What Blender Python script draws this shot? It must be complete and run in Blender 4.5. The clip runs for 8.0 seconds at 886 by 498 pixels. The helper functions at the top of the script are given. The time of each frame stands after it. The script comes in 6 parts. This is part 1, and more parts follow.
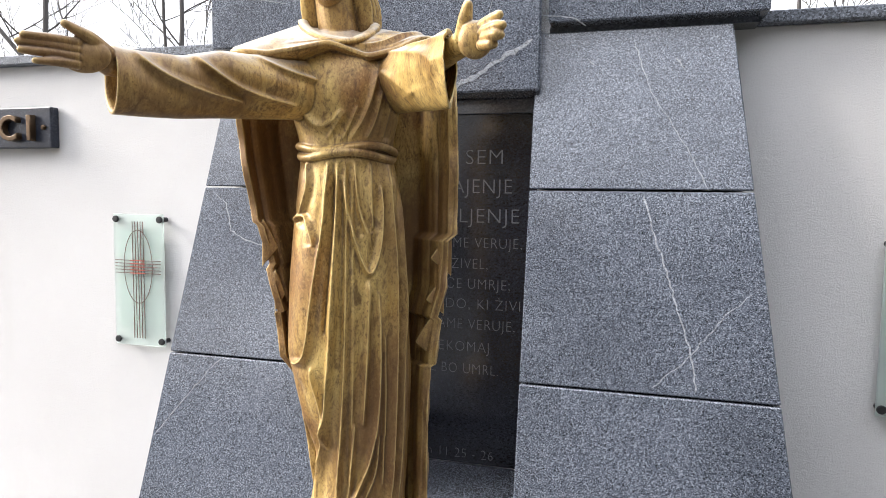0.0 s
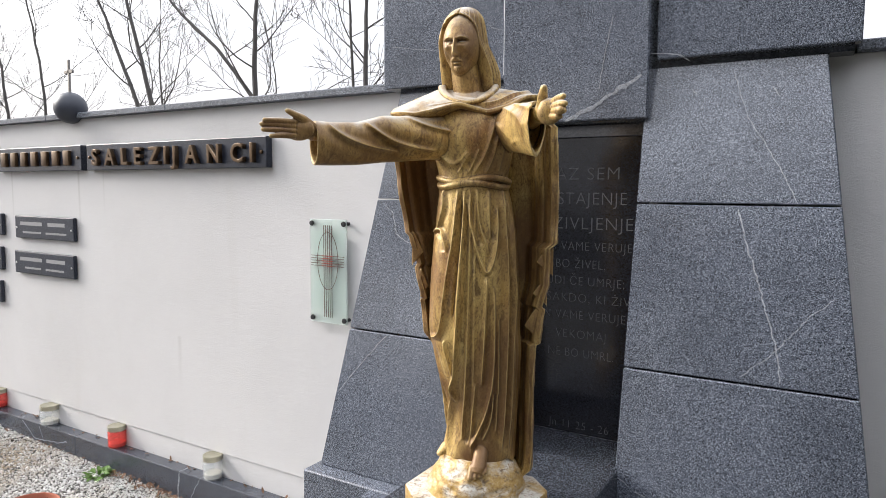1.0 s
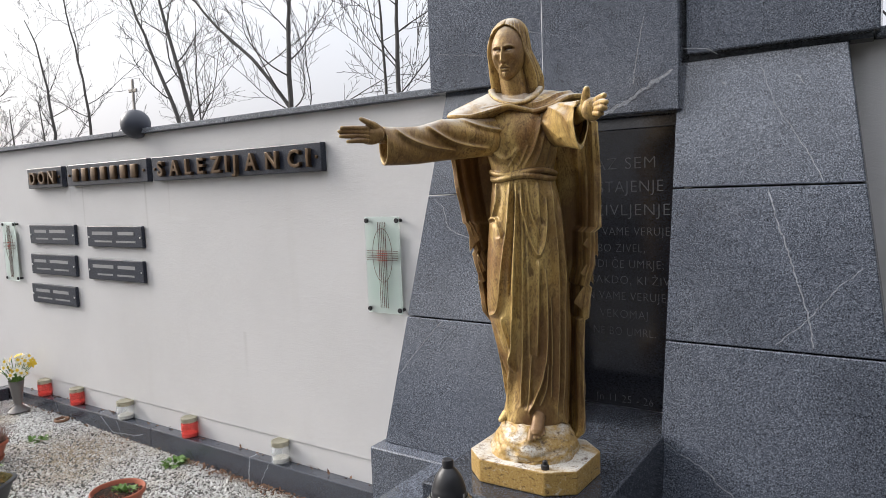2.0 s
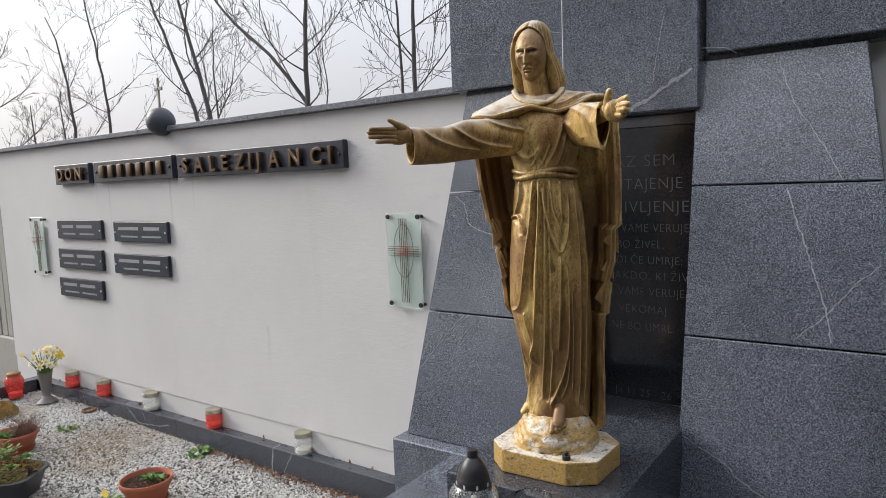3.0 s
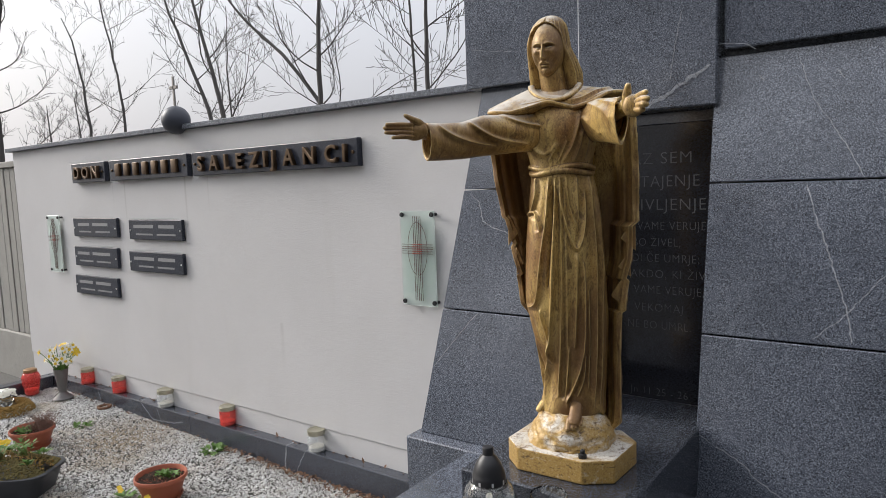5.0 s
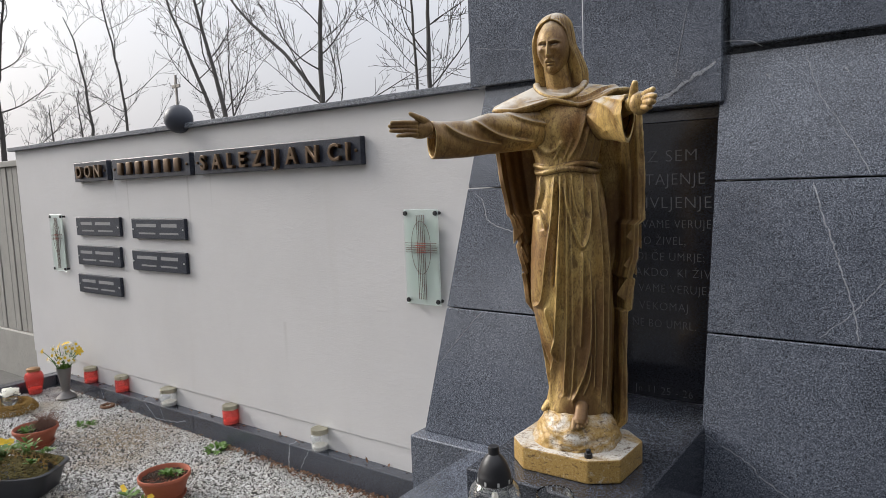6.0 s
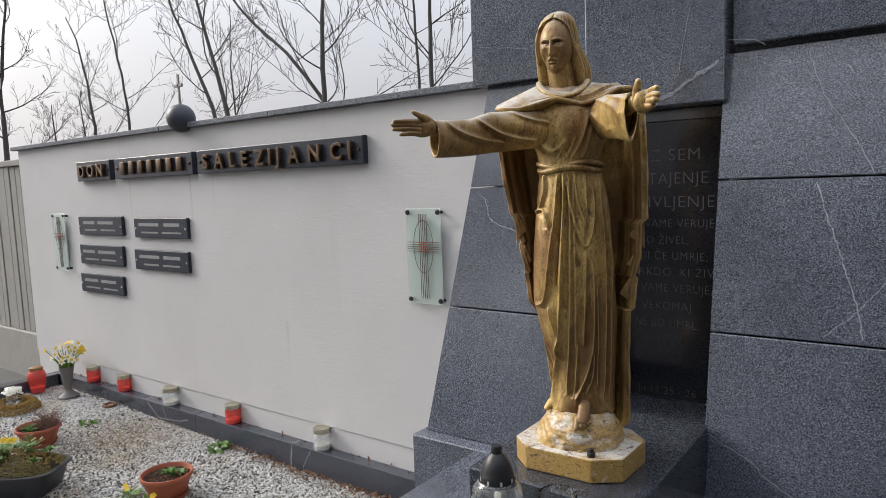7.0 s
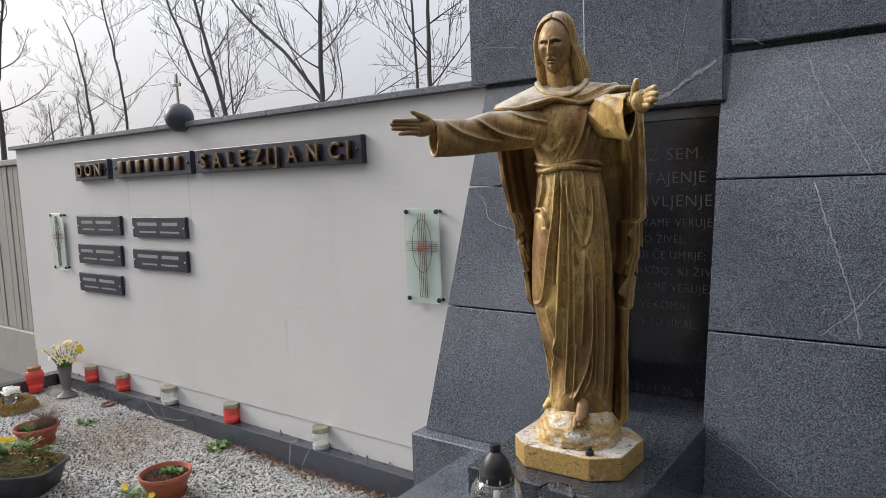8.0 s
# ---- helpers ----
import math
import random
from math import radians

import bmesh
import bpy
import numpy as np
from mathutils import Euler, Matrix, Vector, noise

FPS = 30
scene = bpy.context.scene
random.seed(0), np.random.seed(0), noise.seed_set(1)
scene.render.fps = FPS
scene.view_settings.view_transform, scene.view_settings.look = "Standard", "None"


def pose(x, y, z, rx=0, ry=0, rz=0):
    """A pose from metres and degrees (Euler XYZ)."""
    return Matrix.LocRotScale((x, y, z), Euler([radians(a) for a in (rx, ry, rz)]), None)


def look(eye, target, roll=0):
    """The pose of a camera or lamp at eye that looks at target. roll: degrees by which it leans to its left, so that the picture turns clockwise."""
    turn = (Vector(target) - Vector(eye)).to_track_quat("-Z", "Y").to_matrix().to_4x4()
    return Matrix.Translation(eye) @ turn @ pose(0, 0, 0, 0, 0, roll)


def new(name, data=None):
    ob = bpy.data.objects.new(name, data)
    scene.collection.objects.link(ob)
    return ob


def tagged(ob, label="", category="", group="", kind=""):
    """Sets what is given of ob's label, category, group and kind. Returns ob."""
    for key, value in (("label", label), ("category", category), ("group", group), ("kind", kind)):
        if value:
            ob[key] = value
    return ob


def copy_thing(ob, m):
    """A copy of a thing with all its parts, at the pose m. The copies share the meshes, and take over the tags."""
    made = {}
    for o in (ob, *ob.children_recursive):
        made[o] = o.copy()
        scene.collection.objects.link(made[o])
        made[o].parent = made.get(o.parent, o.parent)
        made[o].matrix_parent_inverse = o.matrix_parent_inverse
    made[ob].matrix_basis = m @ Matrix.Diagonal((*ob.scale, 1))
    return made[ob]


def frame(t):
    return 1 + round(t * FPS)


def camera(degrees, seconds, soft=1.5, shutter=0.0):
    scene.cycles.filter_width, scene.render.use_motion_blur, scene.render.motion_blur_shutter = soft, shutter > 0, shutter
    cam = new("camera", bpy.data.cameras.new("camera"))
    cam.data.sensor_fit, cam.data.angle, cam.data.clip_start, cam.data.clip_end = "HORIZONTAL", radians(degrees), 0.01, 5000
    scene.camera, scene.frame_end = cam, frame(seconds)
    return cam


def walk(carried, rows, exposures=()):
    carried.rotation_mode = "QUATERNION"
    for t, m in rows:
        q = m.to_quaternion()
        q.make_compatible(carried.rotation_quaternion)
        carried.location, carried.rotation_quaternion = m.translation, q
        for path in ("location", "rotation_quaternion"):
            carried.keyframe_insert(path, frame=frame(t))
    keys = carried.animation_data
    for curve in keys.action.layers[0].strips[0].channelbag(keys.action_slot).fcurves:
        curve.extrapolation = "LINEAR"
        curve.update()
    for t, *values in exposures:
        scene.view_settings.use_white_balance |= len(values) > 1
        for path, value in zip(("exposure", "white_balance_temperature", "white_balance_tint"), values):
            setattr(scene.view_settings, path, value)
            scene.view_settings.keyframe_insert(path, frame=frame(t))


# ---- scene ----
cam = camera(67.2, 8.0, 0.75)
PATH = [
    (0, (1.722, -1.913, 1.412), (1.164, 0.002, 1.253), 0.7),
    (0.3, (1.808, -2.051, 1.442), (1.049, -0.211, 1.264), -2.1),
    (0.5, (1.869, -2.122, 1.457), (1.010, -0.325, 1.278), -2.9),
    (0.7, (1.936, -2.144, 1.457), (0.986, -0.394, 1.283), -2.2),
    (0.8, (1.956, -2.170, 1.467), (0.987, -0.430, 1.289), -1.8),
    (0.9, (1.977, -2.194, 1.478), (0.953, -0.485, 1.294), -1.3),
    (1, (1.992, -2.231, 1.473), (0.967, -0.523, 1.292), 0.3),
    (1.2, (2.022, -2.250, 1.461), (0.934, -0.581, 1.291), 0.8),
    (1.4, (2.032, -2.312, 1.476), (0.942, -0.644, 1.299), -0.3),
    (1.5, (2.023, -2.346, 1.479), (0.944, -0.672, 1.296), -0.5),
    (1.7, (2.041, -2.386, 1.463), (0.951, -0.718, 1.279), -1.4),
    (2.8, (2.047, -2.492, 1.469), (0.910, -0.859, 1.274), -2.3),
    (3, (2.051, -2.488, 1.476), (0.905, -0.862, 1.276), -2.2),
    (3.5, (2.048, -2.488, 1.471), (0.889, -0.870, 1.274), -2.0),
    (4, (2.044, -2.488, 1.468), (0.877, -0.876, 1.270), -2.1),
    (4.5, (2.042, -2.490, 1.466), (0.871, -0.882, 1.269), -2.1),
    (6, (2.026, -2.489, 1.465), (0.847, -0.885, 1.263), -2.2),
    (6.5, (2.023, -2.488, 1.463), (0.843, -0.886, 1.260), -2.2),
    (7, (2.023, -2.489, 1.463), (0.840, -0.889, 1.260), -2.2),
    (7.5, (2.022, -2.491, 1.464), (0.841, -0.890, 1.259), -2.0),
    (8, (2.024, -2.494, 1.463), (0.846, -0.891, 1.258), -2.2),
]
walk(cam, [(t, look(eye, target, roll)) for t, eye, target, roll in PATH],
     [(0.0, 1.26), (0.5, 1.00), (1.0, 0.77), (1.5, 0.58), (3.0, 0.25), (4.5, 0.13), (8.0, 0.10)])

# ---------------------------------------------------------------- world, sun
world = bpy.data.worlds.new("hazy_sky")
scene.world = world
world.use_nodes = True
wn = world.node_tree.nodes
wl = world.node_tree.links
sky = wn.new("ShaderNodeTexSky")
sky.sky_type = "NISHITA"
sky.sun_disc = False
SUN_AZ, SUN_EL = radians(195.0), radians(30.0)
sky.sun_elevation = SUN_EL
sky.sun_rotation = radians(90.0) - SUN_AZ
sky.air_density, sky.dust_density, sky.ozone_density = 1.6, 6.0, 0.6
# high haze veils the blue: the sky colour is mixed with a pale grey layer
veil = wn.new("ShaderNodeMix")
veil.data_type = "RGBA"
veil.inputs[0].default_value = 0.85
# an overcast veil is about three times brighter overhead than at the horizon
way = wn.new("ShaderNodeTexCoord")
split = wn.new("ShaderNodeSeparateXYZ")
grade = wn.new("ShaderNodeValToRGB")
wl.new(way.outputs["Generated"], split.inputs[0])
wl.new(split.outputs[2], grade.inputs[0])
grade.color_ramp.elements[0].color = (3.9, 3.96, 4.4, 1)
grade.color_ramp.elements[1].color = (12.5, 12.8, 13.9, 1)
wl.new(grade.outputs[0], veil.inputs[7])
wl.new(sky.outputs[0], veil.inputs[6])
# thin cloud glows around the hidden sun
toward = wn.new("ShaderNodeVectorMath")
toward.operation = "DOT_PRODUCT"
sun_dir = Vector((math.cos(SUN_AZ) * math.cos(SUN_EL), math.sin(SUN_AZ) * math.cos(SUN_EL), math.sin(SUN_EL)))
toward.inputs[1].default_value = sun_dir
wl.new(way.outputs["Generated"], toward.inputs[0])
near = wn.new("ShaderNodeMath")
near.operation, near.use_clamp = "MAXIMUM", True
near.inputs[1].default_value = 0.0
wl.new(toward.outputs["Value"], near.inputs[0])
peak = wn.new("ShaderNodeMath")
peak.operation = "POWER"
peak.inputs[1].default_value = 5.0
wl.new(near.outputs[0], peak.inputs[0])
glow = wn.new("ShaderNodeMix")
glow.data_type, glow.blend_type = "RGBA", "ADD"
glow.inputs[7].default_value = (7.8, 7.65, 7.4, 1)
wl.new(peak.outputs[0], glow.inputs[0])
wl.new(veil.outputs[2], glow.inputs[6])
wl.new(glow.outputs[2], wn["Background"].inputs[0])
wn["Background"].inputs[1].default_value = 0.12

sun_data = bpy.data.lights.new("sun", "SUN")
sun_data.energy, sun_data.angle, sun_data.color = 3.0, radians(24.0), (1.0, 0.965, 0.925)
sun = new("sun", sun_data)
sun.matrix_world = look(sun_dir * 30, (0, 0, 0))


# ---------------------------------------------------------------- materials
class Mat:
    """A node material with a few shorthands."""

    def __init__(self, name, rough=0.6, metal=0.0, spec=0.5):
        self.m = bpy.data.materials.new(name)
        self.m.use_nodes = True
        self.n, self.l = self.m.node_tree.nodes, self.m.node_tree.links
        self.b = self.n["Principled BSDF"]
        self.b.inputs["Roughness"].default_value = rough
        self.b.inputs["Metallic"].default_value = metal
        self.b.inputs["Specular IOR Level"].default_value = spec
        self.co = self.n.new("ShaderNodeTexCoord").outputs["Object"]

    def scaled(self, s):
        mp = self.n.new("ShaderNodeMapping")
        mp.inputs["Scale"].default_value = s
        self.l.new(self.co, mp.inputs["Vector"])
        return mp.outputs[0]

    def noise(self, scale, detail=4.0, rough=0.6, stretch=(1, 1, 1), warp=0.0):
        t = self.n.new("ShaderNodeTexNoise")
        t.inputs["Scale"].default_value, t.inputs["Detail"].default_value = scale, detail
        t.inputs["Roughness"].default_value, t.inputs["Distortion"].default_value = rough, warp
        self.l.new(self.scaled(stretch), t.inputs["Vector"])
        return t.outputs["Fac"]

    def voronoi(self, scale, feature="F1", out="Distance"):
        t = self.n.new("ShaderNodeTexVoronoi")
        t.feature = feature
        t.inputs["Scale"].default_value = scale
        self.l.new(self.co, t.inputs["Vector"])
        return t.outputs[out]

    def ramp(self, fac, stops):
        r = self.n.new("ShaderNodeValToRGB")
        e = r.color_ramp.elements
        while len(e) < len(stops):
            e.new(0.5)
        for k, (p, c) in zip(e, stops):
            k.position = p
            k.color = (*c, 1) if not isinstance(c, (int, float)) else (c, c, c, 1)
        self.l.new(fac, r.inputs[0])
        return r.outputs[0]

    def mix(self, a, b, fac, mode="MIX"):
        x = self.n.new("ShaderNodeMix")
        x.data_type, x.blend_type = "RGBA", mode
        for v, k in ((fac, 0), (a, 6), (b, 7)):
            if isinstance(v, bpy.types.NodeSocket):
                self.l.new(v, x.inputs[k])
            elif isinstance(v, tuple):
                x.inputs[k].default_value = (*v, 1)
            else:
                x.inputs[k].default_value = v if k == 0 else (v, v, v, 1)
        return x.outputs[2]

    def island(self):
        return self.n.new("ShaderNodeNewGeometry").outputs["Random Per Island"]

    def base(self, c):
        if isinstance(c, tuple):
            self.b.inputs["Base Color"].default_value = (*c, 1)
        else:
            self.l.new(c, self.b.inputs["Base Color"])
        return self

    def rough(self, fac, lo, hi):
        r = self.n.new("ShaderNodeMapRange")
        r.inputs["To Min"].default_value, r.inputs["To Max"].default_value = lo, hi
        self.l.new(fac, r.inputs["Value"])
        self.l.new(r.outputs[0], self.b.inputs["Roughness"])
        return self

    def bump(self, fac, strength, dist):
        bp = self.n.new("ShaderNodeBump")
        bp.inputs["Strength"].default_value, bp.inputs["Distance"].default_value = strength, dist
        self.l.new(fac, bp.inputs["Height"])
        if self.b.inputs["Normal"].links:
            self.l.new(self.b.inputs["Normal"].links[0].from_socket, bp.inputs["Normal"])
        self.l.new(bp.outputs[0], self.b.inputs["Normal"])
        return self


def plaster_material():
    m = Mat("white_plaster", 0.85, spec=0.25)
    big = m.noise(1.3, 5, 0.6)
    streak = m.noise(5.0, 4, 0.6, (1.0, 1.0, 0.10))
    c = m.mix((0.570, 0.562, 0.560), (0.530, 0.522, 0.518), m.ramp(big, [(0.4, 0.0), (0.72, 1.0)]))
    c = m.mix(c, (0.48, 0.465, 0.44), m.ramp(streak, [(0.60, 0.0), (0.85, 0.35)]))
    # grey rain runs below the ends of the heading plaques and lower on the wall: place, half width, top, length, strength
    xyz = m.n.new("ShaderNodeSeparateXYZ")
    m.l.new(m.co, xyz.inputs[0])
    ragged = m.noise(16, 4, 0.7, (1, 1, 0.25))

    def sums(op, a, b):
        k = m.n.new("ShaderNodeMath")
        k.operation, k.use_clamp = op, op == "MULTIPLY"
        for i, v in enumerate((a, b)):
            if isinstance(v, bpy.types.NodeSocket):
                m.l.new(v, k.inputs[i])
            else:
                k.inputs[i].default_value = v
        return k.outputs[0]
    for x0, w, z0, length, dark in ((-2.53, 0.012, 1.567, 0.42, 0.5), (-1.80, 0.014, 1.567, 0.50, 0.55), (-1.56, 0.010, 1.567, 0.26, 0.35), (-0.95, 0.02, 0.70, 0.30, 0.30), (-2.69, 0.010, 1.567, 0.20, 0.3)):
        across = m.ramp(sums("DIVIDE", sums("ABSOLUTE", sums("SUBTRACT", xyz.outputs[0], x0), 0.0), w), [(0.2, 1.0), (1.0, 0.0)])
        down = m.ramp(sums("DIVIDE", sums("SUBTRACT", z0, xyz.outputs[2]), length), [(0.0, 0.0), (0.02, 1.0), (1.0, 0.0)])
        run = sums("MULTIPLY", sums("MULTIPLY", across, down), sums("MULTIPLY", ragged, 1.6 * dark))
        c = m.mix(c, (0.33, 0.32, 0.30), run)
    m.base(c)
    m.bump(m.noise(190, 5, 0.75), 0.85, 0.003).bump(m.noise(45, 4, 0.6), 0.35, 0.005).bump(m.noise(9, 4, 0.6), 0.25, 0.012)
    return m.m


def granite_material(name, lo, hi, rough, fleck=0.35, grain=215, spec=0.5):
    m = Mat(name, rough, spec=spec)
    g1 = m.noise(grain, 3, 0.8, (0.6, 0.6, 1.0))
    cell = m.voronoi(grain * 1.1, out="Color")
    big = m.noise(2.2, 5, 0.6)
    mid = m.noise(14, 4, 0.6)
    c = m.mix(lo, hi, m.ramp(g1, [(0.40, 0.0), (0.60, 1.0)]))
    c = m.mix(c, (0.39, 0.43, 0.50), m.ramp(cell, [(0.62, 0.0), (0.86, fleck)]))
    c = m.mix(c, tuple(x * 0.35 for x in lo), m.ramp(cell, [(0.14, fleck * 1.6), (0.34, 0.0)]))
    c = m.mix(c, tuple(x * 0.75 for x in lo), m.ramp(big, [(0.45, 0.0), (0.75, 0.5)]))
    c = m.mix(c, hi, m.ramp(mid, [(0.55, 0.0), (0.8, 0.25)]))
    m.base(c)
    m.rough(big, rough - 0.05, rough + 0.09)
    m.bump(g1, 0.05, 0.0005)
    return m.m


def plain_material(name, colour, rough=0.5, metal=0.0, vary=0.25, scale=30, bump=0.15):
    m = Mat(name, rough, metal)
    n = m.noise(scale, 4, 0.65)
    n2 = m.noise(scale * 7, 3, 0.6)
    c = m.mix(tuple(x * (1 - vary) for x in colour), tuple(min(1, x * (1 + vary)) for x in colour), n)
    c = m.mix(c, tuple(x * 0.7 for x in colour), m.ramp(n2, [(0.55, 0.0), (0.8, 0.5)]))
    m.base(c).rough(n, max(0.03, rough - 0.1), min(1, rough + 0.12))
    m.bump(n2, bump, 0.002)
    return m.m


# Local frame of the figure: s to its left side, f to its front, z up.
ST_O = Vector((1.219, -0.745))
ST_K, ST_Z0, ST_Z1 = 0.987, 0.697, 0.716   # size of the figure, drawn and true height of its plate
ST_U = Vector((0.907, 0.421))
ST_F = Vector((0.421, -0.907))


def gilt_material():
    """Old gold paint on cast stone: ochre with brown patina in patches, rubbed pale on the ridges, with shade and sky
    sheen tinted in.
    """
    m = Mat("old_gold_paint", 0.42, 0.24)
    patch = m.noise(16, 5, 0.62, (1, 1, 0.55), 0.8)
    big = m.noise(7, 4, 0.6, (1, 1, 0.5), 0.5)
    run = m.noise(58, 6, 0.74, (1, 1, 0.32), 1.2)
    fleck = m.noise(230, 5, 0.75, (1, 1, 0.75), 0.4)
    fine = m.noise(900, 3, 0.7)
    c = m.mix((0.40, 0.245, 0.070), (0.60, 0.425, 0.150), m.ramp(patch, [(0.36, 0.0), (0.64, 1.0)]))
    c = m.mix(c, (0.205, 0.098, 0.034), m.ramp(big, [(0.45, 0.0), (0.62, 0.85)]))
    c = m.mix(c, (0.095, 0.048, 0.019), m.ramp(run, [(0.47, 0.0), (0.64, 0.82)]))
    c = m.mix(c, (0.60, 0.440, 0.175), m.ramp(fleck, [(0.34, 0.40), (0.45, 0.0)]))
    c = m.mix(c, (0.070, 0.036, 0.015), m.ramp(fleck, [(0.53, 0.0), (0.65, 0.70)]))
    # brown tint that paints shade on head, outstretched sleeve, hem, cape and the turned-away side, and darkens the
    # foot: side, front, height, reach, strength
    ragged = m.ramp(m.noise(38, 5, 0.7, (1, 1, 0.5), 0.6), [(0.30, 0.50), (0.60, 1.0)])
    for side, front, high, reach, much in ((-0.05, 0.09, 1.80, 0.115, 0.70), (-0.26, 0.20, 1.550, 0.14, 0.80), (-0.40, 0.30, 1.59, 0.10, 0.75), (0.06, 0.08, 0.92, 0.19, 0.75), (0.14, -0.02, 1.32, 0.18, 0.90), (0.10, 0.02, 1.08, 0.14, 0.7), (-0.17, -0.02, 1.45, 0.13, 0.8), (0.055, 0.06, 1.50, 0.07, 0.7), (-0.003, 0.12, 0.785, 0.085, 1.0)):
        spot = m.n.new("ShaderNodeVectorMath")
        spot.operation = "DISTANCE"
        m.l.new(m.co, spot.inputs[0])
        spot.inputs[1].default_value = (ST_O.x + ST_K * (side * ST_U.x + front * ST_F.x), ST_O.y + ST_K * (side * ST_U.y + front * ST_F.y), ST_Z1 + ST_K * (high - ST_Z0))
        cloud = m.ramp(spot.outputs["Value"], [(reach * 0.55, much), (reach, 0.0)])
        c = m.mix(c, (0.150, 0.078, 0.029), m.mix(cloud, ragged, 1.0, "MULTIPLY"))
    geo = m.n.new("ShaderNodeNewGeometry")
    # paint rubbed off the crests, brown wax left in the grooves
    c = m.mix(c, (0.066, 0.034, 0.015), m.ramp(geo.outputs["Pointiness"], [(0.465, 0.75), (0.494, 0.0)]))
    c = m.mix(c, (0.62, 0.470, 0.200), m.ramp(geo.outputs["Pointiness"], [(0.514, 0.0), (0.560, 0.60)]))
    # upward faces tinted pale to paint in the sky's sheen on shoulders and head
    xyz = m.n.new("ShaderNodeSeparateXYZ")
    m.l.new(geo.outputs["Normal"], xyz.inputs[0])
    painted_sheen = m.mix(m.ramp(xyz.outputs[2], [(0.50, 0.0), (0.88, 0.85)]), m.ramp(m.noise(22, 4), [(0.34, 0.15), (0.56, 1.0)]), 1.0, "MULTIPLY")
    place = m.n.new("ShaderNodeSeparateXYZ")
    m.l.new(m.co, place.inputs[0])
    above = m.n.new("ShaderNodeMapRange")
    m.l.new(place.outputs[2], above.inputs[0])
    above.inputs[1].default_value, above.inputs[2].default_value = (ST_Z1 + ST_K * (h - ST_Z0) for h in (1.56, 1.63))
    c = m.mix(c, (0.60, 0.575, 0.52), m.mix(painted_sheen, above.outputs[0], 1.0, "MULTIPLY"))
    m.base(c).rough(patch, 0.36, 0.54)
    m.bump(run, 0.22, 0.0015).bump(fine, 0.12, 0.001).bump(fleck, 0.20, 0.001)
    return m.m


def rubbed_gilt_material(name, gold, scale):
    """The same paint where weather has rubbed it towards the pale ground coat."""
    m = Mat(name, 0.5, 0.08)
    s = m.noise(scale, 6, 0.65, (1, 1, 1.6), 0.6)
    s2 = m.noise(170, 4, 0.75)
    s3 = m.noise(45, 4, 0.7, (1, 1, 2.5), 0.4)
    c = m.mix((0.40, 0.255, 0.075), (0.62, 0.60, 0.55), m.ramp(s, [(gold - 0.10, 0.0), (gold + 0.08, 1.0)]))
    c = m.mix(c, (0.62, 0.54, 0.36), m.ramp(s2, [(0.30, 0.6), (0.44, 0.0)]))
    c = m.mix(c, (0.23, 0.125, 0.038), m.ramp(s2, [(0.52, 0.0), (0.64, 0.85)]))
    c = m.mix(c, (0.085, 0.045, 0.018), m.ramp(s3, [(0.56, 0.0), (0.66, 0.85)]))
    m.base(c).bump(s2, 0.35, 0.002)
    return m.m


def glass_material(name, colour, rough=0.05, transmission=1.0, ior=1.45):
    m = Mat(name, rough)
    m.base(colour)
    m.b.inputs["Transmission Weight"].default_value = transmission
    m.b.inputs["IOR"].default_value = ior
    return m.m


M_PLASTER = plaster_material()
M_GRANITE = granite_material("grey_granite", (0.024, 0.029, 0.041), (0.142, 0.158, 0.198), 0.17, 0.55, 400, 0.85)
M_DARK_GRANITE = granite_material("dark_kerb_granite", (0.028, 0.032, 0.043), (0.058, 0.065, 0.084), 0.17, 0.08, 215, 1.0)
M_POLISHED = granite_material("dark_polished_granite", (0.010, 0.011, 0.015), (0.050, 0.055, 0.068), 0.12, 0.22, 380)
M_COPING = granite_material("weathered_granite", (0.045, 0.050, 0.060), (0.150, 0.165, 0.195), 0.62, 0.5, 200)
M_TABLET = granite_material("polished_black_stone", (0.010, 0.011, 0.015), (0.018, 0.019, 0.025), 0.12, 0.03)
M_PLAQUE = granite_material("plaque_stone", (0.013, 0.016, 0.026), (0.027, 0.032, 0.048), 0.28, 0.10, 215, 0.4)
M_SLIT_LIGHT = plain_material("pale_slit_line", (0.72, 0.73, 0.76), 0.6, 0, 0.05, 10)
M_VEIN = granite_material("quartz_vein", (0.125, 0.133, 0.150), (0.295, 0.31, 0.34), 0.36, 0.5, 260)
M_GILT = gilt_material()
M_RUBBED = rubbed_gilt_material("rubbed_gold_paint", 0.585, 13)
M_PLATE_TOP = rubbed_gilt_material("bare_ground_coat", 0.45, 9)
M_PLATE_SIDE = rubbed_gilt_material("gold_paint_on_plate", 0.70, 40)
M_BRONZE = plain_material("old_bronze", (0.105, 0.068, 0.040), 0.34, 0.75, 0.7, 22)
M_INSCRIPTION = plain_material("engraved_letters", (0.085, 0.088, 0.096), 0.6, 0, 0.25, 60)
M_PLAQUE_TEXT = plain_material("pale_engraving", (0.24, 0.24, 0.245), 0.55, 0, 0.2, 60)
M_PALE_LETTERS = plain_material("pale_metal_letters", (0.55, 0.55, 0.54), 0.4, 0.3, 0.2, 60)
M_BLACK = plain_material("black_plastic", (0.012, 0.012, 0.014), 0.42, 0, 0.3, 40)
M_TERRACOTTA = plain_material("terracotta_plastic", (0.34, 0.095, 0.05), 0.55, 0, 0.18, 14)
M_PLANTER = plain_material("dark_grey_plastic", (0.022, 0.024, 0.030), 0.45, 0, 0.25, 12)
M_SOIL = plain_material("potting_soil", (0.055, 0.033, 0.022), 0.95, 0, 0.5, 60, 0.9)
